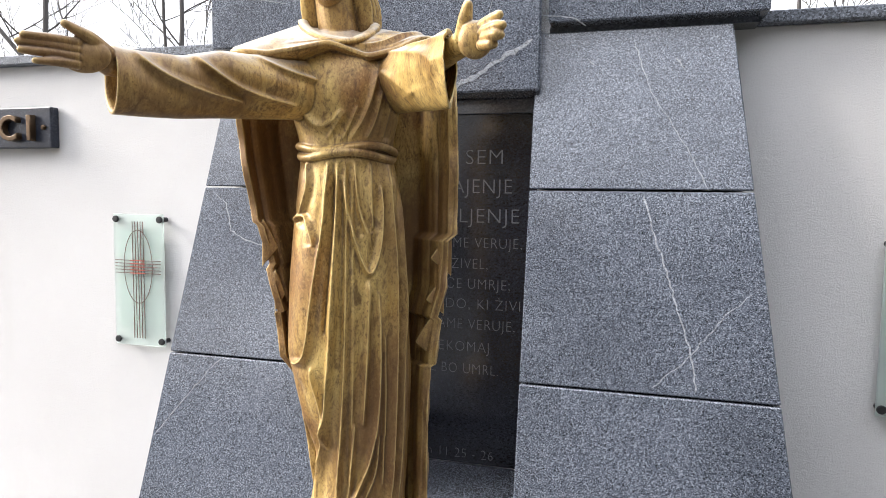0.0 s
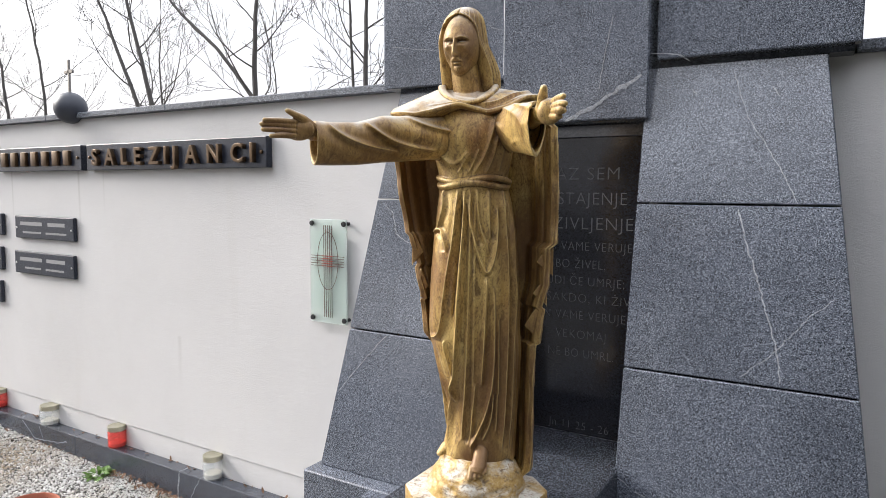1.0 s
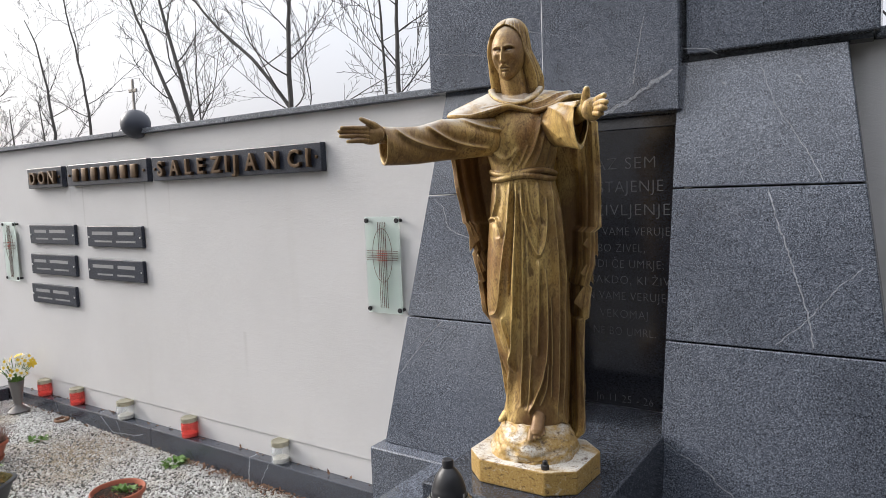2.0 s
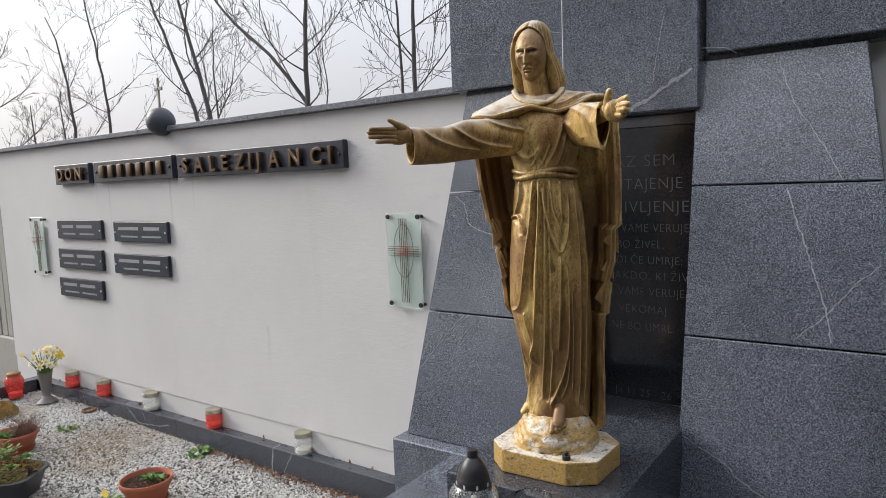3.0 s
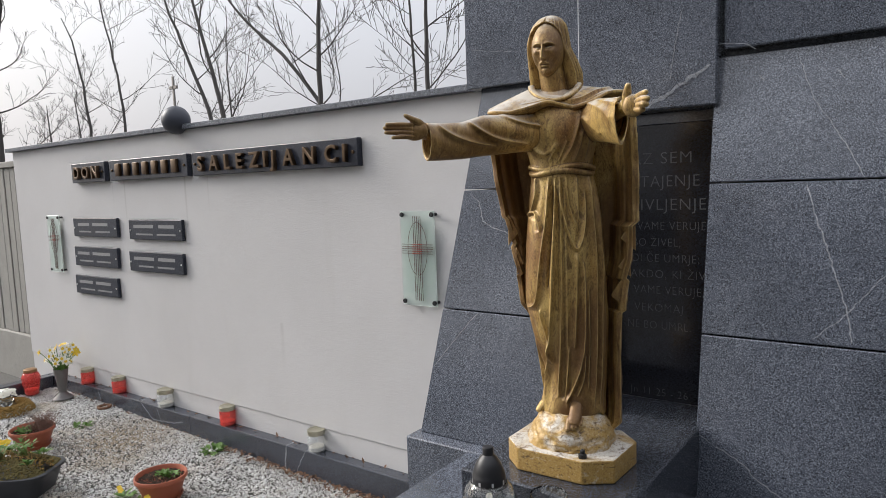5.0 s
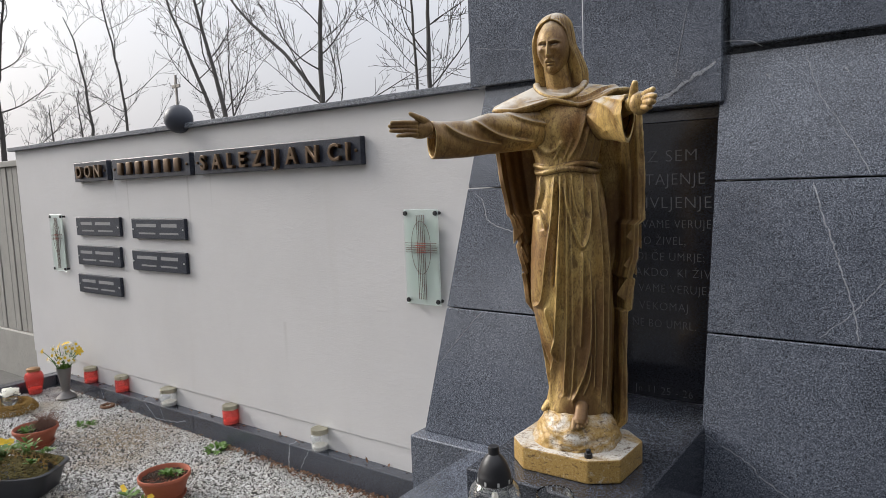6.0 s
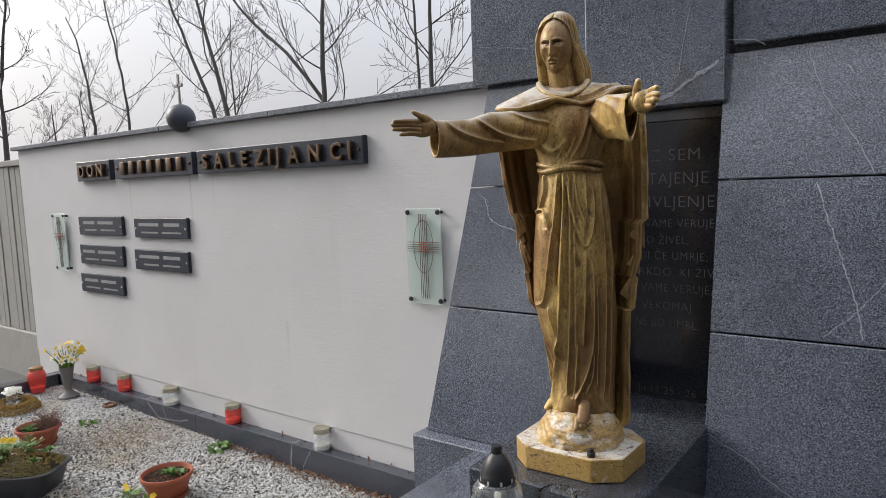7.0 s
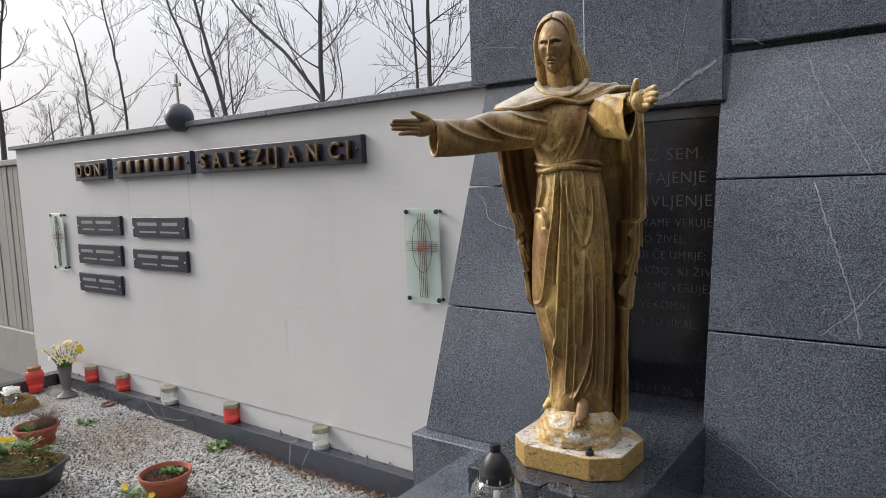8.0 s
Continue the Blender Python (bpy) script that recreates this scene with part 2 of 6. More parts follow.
M_VASE = plain_material("grey_vase_plastic", (0.15, 0.145, 0.14), 0.5, 0, 0.2, 12)
M_CONCRETE = plain_material("board_marked_concrete", (0.30, 0.29, 0.265), 0.85, 0, 0.22, 6, 0.5)
M_LID = plain_material("tarnished_brass_lid", (0.46, 0.44, 0.34), 0.30, 0.75, 0.25, 40)
M_BROWN_LID = plain_material("browned_metal_lid", (0.30, 0.17, 0.08), 0.4, 0.5, 0.3, 40)
M_BARK = plain_material("grey_bark", (0.065, 0.060, 0.057), 0.9, 0, 0.35, 9, 0.6)
M_MOSS = plain_material("dry_moss", (0.13, 0.105, 0.035), 0.95, 0, 0.5, 50, 0.8)
M_OCHRE_MOSS = plain_material("ochre_moss", (0.27, 0.165, 0.045), 0.95, 0, 0.55, 50, 0.8)
M_LEAF = plain_material("fresh_green_leaf", (0.080, 0.165, 0.022), 0.62, 0, 0.35, 30)
M_DEAD_LEAF = plain_material("dead_leaf", (0.15, 0.075, 0.038), 0.75, 0, 0.6, 40)
M_YELLOW = plain_material("yellow_petal", (0.72, 0.50, 0.03), 0.55, 0, 0.15, 30)
M_WHITE_PETAL = plain_material("white_petal", (0.80, 0.79, 0.70), 0.55, 0, 0.1, 30)
M_STEEL = plain_material("brushed_steel", (0.22, 0.21, 0.20), 0.35, 0.9, 0.15, 30)


# ---------------------------------------------------------------- mesh helpers
def mesh_of(bm, name, material, smooth=False, angle=35):
    me = bpy.data.meshes.new(name)
    bm.normal_update()
    bm.to_mesh(me)
    bm.free()
    if material is not None:
        me.materials.append(material)
    if smooth:
        me.shade_smooth()
        me.set_sharp_from_angle(angle=radians(angle))
    return me


def part(name, bm, material, parent=None, label="", smooth=False, angle=35):
    """One mesh object from a bmesh, under a thing or a part when one is given."""
    ob = new(name, mesh_of(bm, name, material, smooth, angle))
    ob.parent = parent
    if label:
        tagged(ob, label)
    return ob


def empty(name, m, label="", category="", group="", kind=""):
    ob = new(name)
    ob.empty_display_size = 0.05
    ob.matrix_world = m
    return tagged(ob, label, category, group, kind)


def add_box(bm, x0, x1, y0, y1, z0, z1, bevel=0.0, seg=1):
    r = bmesh.ops.create_cube(bm, size=1.0)
    vs = r["verts"]
    for v in vs:
        v.co = Vector((x0 + (v.co.x + 0.5) * (x1 - x0), y0 + (v.co.y + 0.5) * (y1 - y0), z0 + (v.co.z + 0.5) * (z1 - z0)))
    if bevel > 0:
        es = list({e for v in vs for e in v.link_edges})
        bmesh.ops.bevel(bm, geom=es, offset=bevel, segments=seg, affect="EDGES", profile=0.5)
    return vs


def box(x0, x1, y0, y1, z0, z1, bevel=0.004, seg=1):
    bm = bmesh.new()
    add_box(bm, x0, x1, y0, y1, z0, z1, bevel, seg)
    return bm


def hexa(corners, bevel=0.004):
    """A solid from eight corners: four below, four above, each going round."""
    bm = bmesh.new()
    v = [bm.verts.new(c) for c in corners]
    for f in ((3, 2, 1, 0), (4, 5, 6, 7), (0, 1, 5, 4), (1, 2, 6, 5), (2, 3, 7, 6), (3, 0, 4, 7)):
        bm.faces.new([v[i] for i in f])
    if bevel:
        bmesh.ops.bevel(bm, geom=bm.edges[:], offset=bevel, segments=1, affect="EDGES", profile=0.5)
    return bm


def add_lathe(bm, profile, seg=40, centre=(0, 0, 0), wob=0.0, squash=1.0):
    """A turned form from (radius, height) pairs; a zero radius closes an end."""
    rings = []
    for r, z in profile:
        if r < 1e-6:
            rings.append([bm.verts.new((centre[0], centre[1], centre[2] + z))])
        else:
            rings.append([bm.verts.new((centre[0] + r * (1 + wob * math.sin(3 * a)) * math.cos(a), centre[1] + squash * r * math.sin(a), centre[2] + z))
                          for a in (2 * math.pi * k / seg for k in range(seg))])
    for a, b in zip(rings, rings[1:]):
        for k in range(seg):
            q = [a[k % len(a)], a[(k + 1) % len(a)], b[(k + 1) % len(b)], b[k % len(b)]]
            q = list(dict.fromkeys(q))
            if len(q) > 2:
                bm.faces.new(q)


def lathe(profile, seg=40, wob=0.0, squash=1.0):
    bm = bmesh.new()
    add_lathe(bm, profile, seg, (0, 0, 0), wob, squash)
    bmesh.ops.recalc_face_normals(bm, faces=bm.faces[:])
    return bm


def add_tube(bm, pts, radii, seg=8, squash=1.0):
    """A tapered tube through points, closed at both ends."""
    pts = [Vector(p) for p in pts]
    rings = []
    up = Vector((0.13, 0.21, 0.97)).normalized()
    for i, p in enumerate(pts):
        d = (pts[min(i + 1, len(pts) - 1)] - pts[max(i - 1, 0)]).normalized()
        s = d.cross(up)
        if s.length < 0.2:
            s = d.cross(Vector((1, 0, 0)))
        s.normalize()
        u = s.cross(d).normalized()
        r = radii[i]
        rings.append([bm.verts.new(p + r * (math.cos(a) * s + squash * math.sin(a) * u)) for a in (2 * math.pi * k / seg for k in range(seg))])
    for a, b in zip(rings, rings[1:]):
        for k in range(seg):
            bm.faces.new((a[k], a[(k + 1) % seg], b[(k + 1) % seg], b[k]))
    bm.faces.new(rings[0][::-1])
    bm.faces.new(rings[-1])


def grid_mesh(P, closed_u=False, flip=False):
    """Vertices and quads of a grid P[i, j] of points."""
    n, m = P.shape[:2]
    verts = P.reshape(-1, 3)
    faces = []
    for i in range(n - 1):
        for j in range(m if closed_u else m - 1):
            q = (i * m + j, i * m + (j + 1) % m, (i + 1) * m + (j + 1) % m, (i + 1) * m + j)
            faces.append(q[::-1] if flip else q)
    return verts, faces


def text_mesh(words, size, depth, align="CENTER", spacing=1.0, bevel=0.0, thin=0.0):
    cu = bpy.data.curves.new("lettering", "FONT")
    cu.body, cu.size, cu.extrude, cu.align_x = words, size, depth, align
    cu.space_character, cu.resolution_u, cu.bevel_depth, cu.offset = spacing, 3, bevel, thin
    ob = bpy.data.objects.new("lettering", cu)
    me = bpy.data.meshes.new_from_object(ob)
    bpy.data.objects.remove(ob)
    bpy.data.curves.remove(cu)
    return me


def text_width(words, size, spacing=1.1):
    me = text_mesh(words, size, 0.0, "LEFT", spacing)
    xs = [v.co.x for v in me.vertices]
    bpy.data.meshes.remove(me)
    return min(xs), max(xs)


# ---------------------------------------------------------------- ground
def bed_z(x):
    """Height of the gravel, which rises a little towards the far end of the bed."""
    return -0.138 + 0.052 * min(1.0, max(0.0, (-x - 0.8) / 2.2))


def along(x):
    """Places along the kerb."""
    return 1.061 * x - 0.045



def build_ground():
    bm = bmesh.new()
    n = 120
    bmesh.ops.create_grid(bm, x_segments=n, y_segments=n, size=60)
    for v in bm.verts:
        d = math.hypot(v.co.x, v.co.y)
        s = (d / 60) ** 1.6 * 4 + 0.03
        v.co.x *= s
        v.co.y *= s
        v.co.z = -0.175
    m = Mat("earth_and_gravel", 0.95)
    c = m.mix((0.075, 0.072, 0.068), (0.15, 0.145, 0.135), m.noise(60, 5, 0.7))
    m.base(m.mix(c, (0.075, 0.080, 0.050), m.ramp(m.noise(0.2, 4), [(0.50, 0.0), (0.65, 0.6)]))).bump(m.noise(80, 4, 0.7), 0.6, 0.01)
    tagged(part("ground", bm, m.m), "dark gritty cemetery ground with thin grass around the graves", "ground", kind="structure")


build_ground()

# ---------------------------------------------------------------- the long wall
WALL_X0, WALL_X1, WALL_TOP = -4.28, 4.6, 1.856
bm = box(WALL_X0, WALL_X1, 0.0, 0.26, 0.128, WALL_TOP, 0.003)
tagged(part("wall_long", bm, M_PLASTER), "white rendered memorial wall with faint water streaks", "wall", kind="structure")
bm = box(WALL_X0 + 0.01, WALL_X1 - 0.01, 0.005, 0.25, -0.22, 0.1278, 0.0)
tagged(part("wall_socle", bm, M_PLASTER), "white painted recessed foot of the memorial wall", "wall", kind="structure")


def build_coping():
    top = empty("coping", pose(0, 0, 0), "grey granite coping slabs along the wall top", "coping", kind="structure")
    cuts = [WALL_X0 - 0.06, -3.45, -2.05, -0.96, 0.47]
    for a, b in zip(cuts, cuts[1:]):
        part("coping_slab", box(a, b - 0.003, -0.035, 0.295, WALL_TOP, WALL_TOP + 0.031, 0.003), M_COPING, top)
    cuts = [2.0, 3.0, 3.8, WALL_X1 + 0.05]
    for a, b in zip(cuts, cuts[1:]):
        part("coping_slab", box(a, b - 0.003, -0.035, 0.295, WALL_TOP, WALL_TOP + 0.031, 0.003), M_COPING, top)


build_coping()


KERB_TOP = 0.006


def build_kerb():
    top = empty("kerb", pose(0, 0, 0), "dark polished granite kerb along the wall foot", "kerb", kind="structure")
    cuts = [-3.85, -2.99, -1.83, 0.31]
    for a, b in zip(cuts, cuts[1:]):
        part("kerb_stone", box(a, b - 0.003, -0.072, 0.0045, -0.24, KERB_TOP, 0.0032, 2), M_DARK_GRANITE, top)
    for a, b in ((-0.075, -1.2), (-1.2, -2.6), (-2.6, -4.0)):
        part("kerb_stone", box(-3.85, -3.745, b + 0.003, a, -0.24, KERB_TOP, 0.005, 2), M_DARK_GRANITE, top)


build_kerb()

# concrete wall beyond the end of the memorial wall
def build_concrete_wall():
    top = empty("concrete_wall", pose(0, 0, 0), "weathered grey concrete wall with upright board marks", "wall", kind="structure")
    part("wall_foot", box(-9.5, -4.30, 0.03, 0.25, -0.4, 0.25, 0.01), M_CONCRETE, top)
    x = -9.5
    rs = random.Random(5)
    while x < -4.32:
        w = 0.085 + rs.random() * 0.05
        part("board_mark", box(x, min(x + w, -4.30) - 0.006, 0.062 - rs.random() * 0.012, 0.23, 0.252, 1.735, 0.004), M_CONCRETE, top)
        x += w
    part("wall_cap", box(-9.5, -4.30, 0.035, 0.255, 1.737, 1.79, 0.006), M_CONCRETE, top)


build_concrete_wall()

# ---------------------------------------------------------------- the monument
CX = 1.225


def face_y(z):
    return -0.262 + (z - 0.95) * 0.190


def edge_x(z):
    return 0.399 + (z - 0.95) * 0.131


def build_monument():
    top = empty("monument", pose(CX, 0, 0), "grey granite memorial with a stepped cross over a dark recess", "monument")
    back = pose(-CX, 0, 0)

    def put(name, bm, mat, label=""):
        bmesh.ops.transform(bm, matrix=back, verts=bm.verts[:])
        return part(name, bm, mat, top, label)

    # battered side blocks, three courses each
    courses = [0.425, 0.940, 1.4310, 1.850]
    for side in (0, 1):
        for z0, z1 in zip(courses, courses[1:]):
            a, b = z0 + (0.0025 if z0 > 0.5 else 0), z1 - 0.0025
            inner = 2 * CX - 1.447 if side else 0.981

            def q(x):
                return 2 * CX - x if side else x
            cs = [(q(edge_x(a)), face_y(a)), (q(inner), face_y(a)), (q(inner), -0.004), (q(edge_x(a)), -0.004)]
            ct = [(q(edge_x(b)), face_y(b)), (q(inner), face_y(b)), (q(inner), -0.004), (q(edge_x(b)), -0.004)]
            if side:
                cs, ct = cs[::-1], ct[::-1]
            put("side_block", hexa([(x, y, a) for x, y in cs] + [(x, y, b) for x, y in ct], 0.003), M_GRANITE)
    # cross arms, upright, recess
    put("cross_arm", box(0.464, 0.9705, -0.130, 0.30, 1.846, 2.42, 0.004), M_GRANITE)
    put("cross_arm", box(1.480, 2.012, -0.122, 0.30, 1.866, 2.42, 0.004), M_GRANITE)
    put("arm_bearer", box(0.49, 0.965, -0.055, 0.24, 1.8385, 1.8458, 0.0), M_DARK_GRANITE)
    put("arm_bearer", box(1.478, 1.995, -0.075, 0.24, 1.8505, 1.8655, 0.0), M_DARK_GRANITE)
    # pale strip paints the bright sky line in the slit beside the upright
    put("slit_light_strip", box(0.9708, 0.9757, -0.134, 0.1, 1.86, 2.42, 0.0), M_SLIT_LIGHT, "pale strip that paints the bright slit between the slabs")
    put("cross_upright", box(0.976, 1.464, -0.147, 0.31, 1.690, 2.95, 0.005), M_GRANITE)
    # dark stone here paints in the shade at the top of the recess
    put("lintel", box(0.983, 1.444, -0.02, 0.25, 1.648, 1.689, 0.002), M_DARK_GRANITE)
    # stepped plinth
    put("plinth", box(0.306, 2 * CX - 0.306, -0.432, -0.006, -0.24, 0.4245, 0.005), M_GRANITE)
    put("step", box(0.618, 2 * CX - 0.618, -1.75, -0.4325, -0.24, 0.4235, 0.005), M_GRANITE)
    put("recess_sill", box(0.982, 1.446, -0.329, -0.0065, 0.4248, 0.606, 0.003), M_POLISHED)
    # tablet in the recess
    tab = put("tablet", box(0.984, 1.443, -0.006, 0.02, 0.606, 1.647, 0.0), M_TABLET, "polished black tablet with engraved capitals")
    return top, tab


monument, tablet = build_monument()
BLOCK_TOP = 0.650
bm = box(0.974, 1.459, -0.990, -0.330, 0.4245, BLOCK_TOP, 0.005)
tagged(part("pedestal_block", bm, M_POLISHED), "low polished dark granite block that carries the statue", "pedestal")


# ---------------------------------------------------------------- statue
def rounded(pts, rounds=2):
    """Corner-cutting, so that a fold bends without kinks."""
    for _ in range(rounds):
        out = [pts[0]]
        for (a, b), (c, e) in zip(pts, pts[1:]):
            out += [(0.75 * a + 0.25 * c, 0.75 * b + 0.25 * e), (0.25 * a + 0.75 * c, 0.25 * b + 0.75 * e)]
        pts = out + [pts[-1]]
    return pts


def fold_field(S, Z, lines):
    """Height of sculpted folds: each is a polyline of (s, z) with a height and a width."""
    H = np.zeros_like(S)
    for amp, w, pts in lines:
        pts = rounded(pts)
        d, u = np.full(S.shape, 9.0), np.zeros_like(S)
        for i, ((a, b), (c, e)) in enumerate(zip(pts, pts[1:])):
            L = (c - a) ** 2 + (e - b) ** 2
            k = np.clip(((S - a) * (c - a) + (Z - b) * (e - b)) / L, 0, 1)
            q = np.hypot(S - a - k * (c - a), Z - b - k * (e - b))
            u = np.where(q < d, (i + k) / (len(pts) - 1), u)
            d = np.minimum(d, q)
        # folds die away towards both ends
        fade = np.clip(np.minimum(u, 1 - u) / 0.16, 0, 1) ** 0.8
        H += 1.05 * amp * fade * (np.exp(-(d / (0.62 * w)) ** 1.4) - 0.45 * np.exp(-(d / (2.4 * w)) ** 2))
    return H


def table(z, rows, col):
    zs = [r[0] for r in rows]
    return np.interp(z, zs, [r[col] for r in rows])


def smoothed(q, rounds):
    q = q.copy()
    for _ in range(rounds):
        q[1:-1] = (q[:-2] + 2 * q[1:-1] + q[2:]) / 4
    return q


class Sculpt:
    """Collects pieces of one figure in (s, f, z)."""

    def __init__(self):
        self.v, self.f, self.m, self.n = [], [], [], 0

    def add(self, P, closed=False, mat=0, flip=False, caps=False):
        v, f = grid_mesh(P, closed, flip)
        self.v.append(v)
        self.f += [tuple(i + self.n for i in q) for q in f]
        if caps:
            k, m = P.shape[0], P.shape[1]
            a, b = tuple(range(self.n, self.n + m)), tuple(range(self.n + (k - 1) * m, self.n + k * m))
            self.f += [a if flip else a[::-1], b[::-1] if flip else b]
        self.m += [mat] * (len(self.f) - len(self.m))
        self.n += len(v)

    def tube(self, pts, radii, seg=14, flat=1.0, mat=0):
        """A smooth tapered limb through (s, f, z) points with rounded ends."""
        pts = np.array(pts, float)
        t = np.arange(len(pts))
        tt = np.linspace(0, len(pts) - 1, 6 * len(pts))
        Q = np.stack([np.interp(tt, t, pts[:, k]) for k in range(3)], 1)
        for _ in range(2):
            Q[1:-1] = (Q[:-2] + 2 * Q[1:-1] + Q[2:]) / 4
        R = np.interp(tt, t, radii)
        D = np.gradient(Q, axis=0)
        D /= np.linalg.norm(D, axis=1)[:, None]
        Q = np.concatenate([[Q[0] - D[0] * R[0] * k for k in (0.9, 0.6)], Q, [Q[-1] + D[-1] * R[-1] * k for k in (0.6, 0.9)]])
        R = np.concatenate([[R[0] * 0.25, R[0] * 0.75], R, [R[-1] * 0.75, R[-1] * 0.25]])
        D = np.concatenate([[D[0]] * 2, D, [D[-1]] * 2])
        up = np.array([0.1, 0.25, 0.96])
        A = np.cross(D, up)
        A /= np.linalg.norm(A, axis=1)[:, None]
        B = np.cross(A, D)
        a = np.linspace(0, 2 * np.pi, seg, endpoint=False)
        P = Q[:, None] + R[:, None, None] * (np.cos(a)[None, :, None] * A[:, None] + flat * np.sin(a)[None, :, None] * B[:, None])
        self.add(P, True, mat, caps=True)

    def blob(self, c, r, tilt=0.0, mat=0, seg=24):
        """An ellipsoid, leaning by tilt degrees about the front axis."""
        th = np.linspace(0.02, np.pi - 0.02, seg)
        a = np.linspace(0, 2 * np.pi, seg * 2, endpoint=False)
        x = r[0] * np.sin(th)[:, None] * np.cos(a)[None]
        y = r[1] * np.sin(th)[:, None] * np.sin(a)[None]
        z = r[2] * np.cos(th)[:, None] * np.ones_like(a)[None]
        q = radians(tilt)
        P = np.stack([c[0] + x * np.cos(q) + z * np.sin(q), c[1] + y, c[2] - x * np.sin(q) + z * np.cos(q)], 2)
        self.add(P, True, mat, flip=True, caps=True)

    def build(self, name, mats):
        v = np.concatenate(self.v)
        w = np.empty_like(v)
        w[:, 0] = ST_O.x + ST_K * (v[:, 0] * ST_U.x + v[:, 1] * ST_F.x)
        w[:, 1] = ST_O.y + ST_K * (v[:, 0] * ST_U.y + v[:, 1] * ST_F.y)
        w[:, 2] = ST_Z1 + ST_K * (v[:, 2] - ST_Z0)
        me = bpy.data.meshes.new(name)
        me.from_pydata(w.tolist(), [], self.f)
        for k in mats:
            me.materials.append(k)
        me.polygons.foreach_set("material_index", self.m)
        me.shade_smooth()
        me.set_sharp_from_angle(angle=radians(70))
        bm = bmesh.new()
        bm.from_mesh(me)
        bmesh.ops.recalc_face_normals(bm, faces=bm.faces[:])
        bm.to_mesh(me)
        bm.free()
        return new(name, me)


# robe: height, middle s, half width, half depth, middle f
ROBE = [(0.780, -0.006, 0.092, 0.080, 0.015), (0.800, -0.006, 0.090, 0.080, 0.015), (0.825, -0.002, 0.088, 0.078, 0.015), (0.88, 0.004, 0.086, 0.078, 0.015),
        (0.91, 0.003, 0.087, 0.079, 0.015), (0.977, -0.004, 0.098, 0.082, 0.015), (1.060, -0.013, 0.110, 0.086, 0.015), (1.094, -0.020, 0.114, 0.088, 0.015),
        (1.24, -0.021, 0.110, 0.088, 0.012), (1.34, -0.020, 0.104, 0.085, 0.010), (1.42, -0.022, 0.095, 0.078, 0.008), (1.475, -0.026, 0.085, 0.068, 0.006),
        (1.50, -0.027, 0.086, 0.069, 0.006), (1.53, -0.028, 0.095, 0.076, 0.010), (1.58, -0.030, 0.106, 0.084, 0.012), (1.63, -0.033, 0.108, 0.078, 0.010),
        (1.67, -0.035, 0.090, 0.062, 0.005), (1.70, -0.038, 0.05, 0.04, 0.0)]
ROBE_FOLDS = [
    (0.017, 0.0075, [(-0.060, 1.46), (-0.064, 1.35), (-0.080, 1.23), (-0.092, 1.13), (-0.105, 1.095), (-0.130, 1.092)]),
    (0.018, 0.0085, [(-0.044, 1.46), (-0.045, 1.33), (-0.052, 1.16), (-0.060, 1.05), (-0.074, 0.92), (-0.088, 0.80)]),
    (0.013, 0.0070, [(-0.030, 1.46), (-0.028, 1.25), (-0.034, 1.00), (-0.046, 0.83)]),
    (0.015, 0.0075, [(-0.036, 1.44), (-0.024, 1.36), (-0.006, 1.295), (0.012, 1.252), (0.030, 1.295), (0.038, 1.36), (0.036, 1.42)]),
    (0.012, 0.0080, [(0.012, 1.25), (0.008, 1.10), (0.002, 0.98)]),
    (0.016, 0.0085, [(0.048, 1.46), (0.060, 1.31), (0.064, 1.12), (0.060, 0.95), (0.052, 0.80)]),
    (0.015, 0.0090, [(0.030, 1.23), (0.034, 1.05), (0.022, 0.93), (-0.010, 0.85), (-0.024, 0.82)]),
    (0.012, 0.0070, [(0.034, 0.96), (0.028, 0.89), (0.006, 0.845)]),
    (0.013, 0.0070, [(0.072, 1.42), (0.080, 1.25), (0.078, 1.00), (0.070, 0.80)]),
    (0.012, 0.0060, [(-0.098, 1.46), (-0.094, 1.42), (-0.106, 1.375), (-0.124, 1.352)]),
    (0.010, 0.0055, [(-0.124, 1.352), (-0.104, 1.368), (-0.090, 1.335), (-0.085, 1.31)]),
    (0.012, 0.0060, [(-0.125, 1.06), (-0.098, 0.97), (-0.078, 0.90)]),
    (0.011, 0.0070, [(-0.092, 1.09), (-0.074, 1.00), (-0.064, 0.93)]),
    (0.009, 0.0060, [(-0.014, 1.46), (-0.008, 1.38), (0.010, 1.33)]),
    (0.009, 0.0060, [(0.014, 1.46), (0.016, 1.39), (0.020, 1.34)]),
    (0.008, 0.0060, [(-0.012, 0.99), (-0.018, 0.90), (-0.030, 0.82)]),
    (0.008, 0.0055, [(0.046, 1.15), (0.048, 1.00), (0.040, 0.86)]),
    (-0.012, 0.0060, [(-0.052, 1.44), (-0.056, 1.30), (-0.066, 1.15)]),
    (-0.010, 0.0060, [(0.055, 1.44), (0.070, 1.28), (0.071, 1.05), (0.064, 0.85)]),
    (0.011, 0.0120, [(-0.135, 1.62), (-0.112, 1.56), (-0.080, 1.518), (-0.052, 1.530), (-0.036, 1.552)]),
    (0.006, 0.0075, [(-0.062, 1.500), (-0.046, 1.526), (-0.030, 1.548)]),
    (0.007, 0.0080, [(-0.020, 1.502), (0.004, 1.540), (0.020, 1.585), (0.028, 1.640)]),
    (0.006, 0.0070, [(0.008, 1.502), (0.026, 1.540), (0.036, 1.59)]),
    (0.005, 0.0060, [(-0.036, 1.500), (-0.020, 1.530), (-0.008, 1.56)]),
    (0.005, 0.0060, [(0.036, 1.505), (0.050, 1.56)]),
]
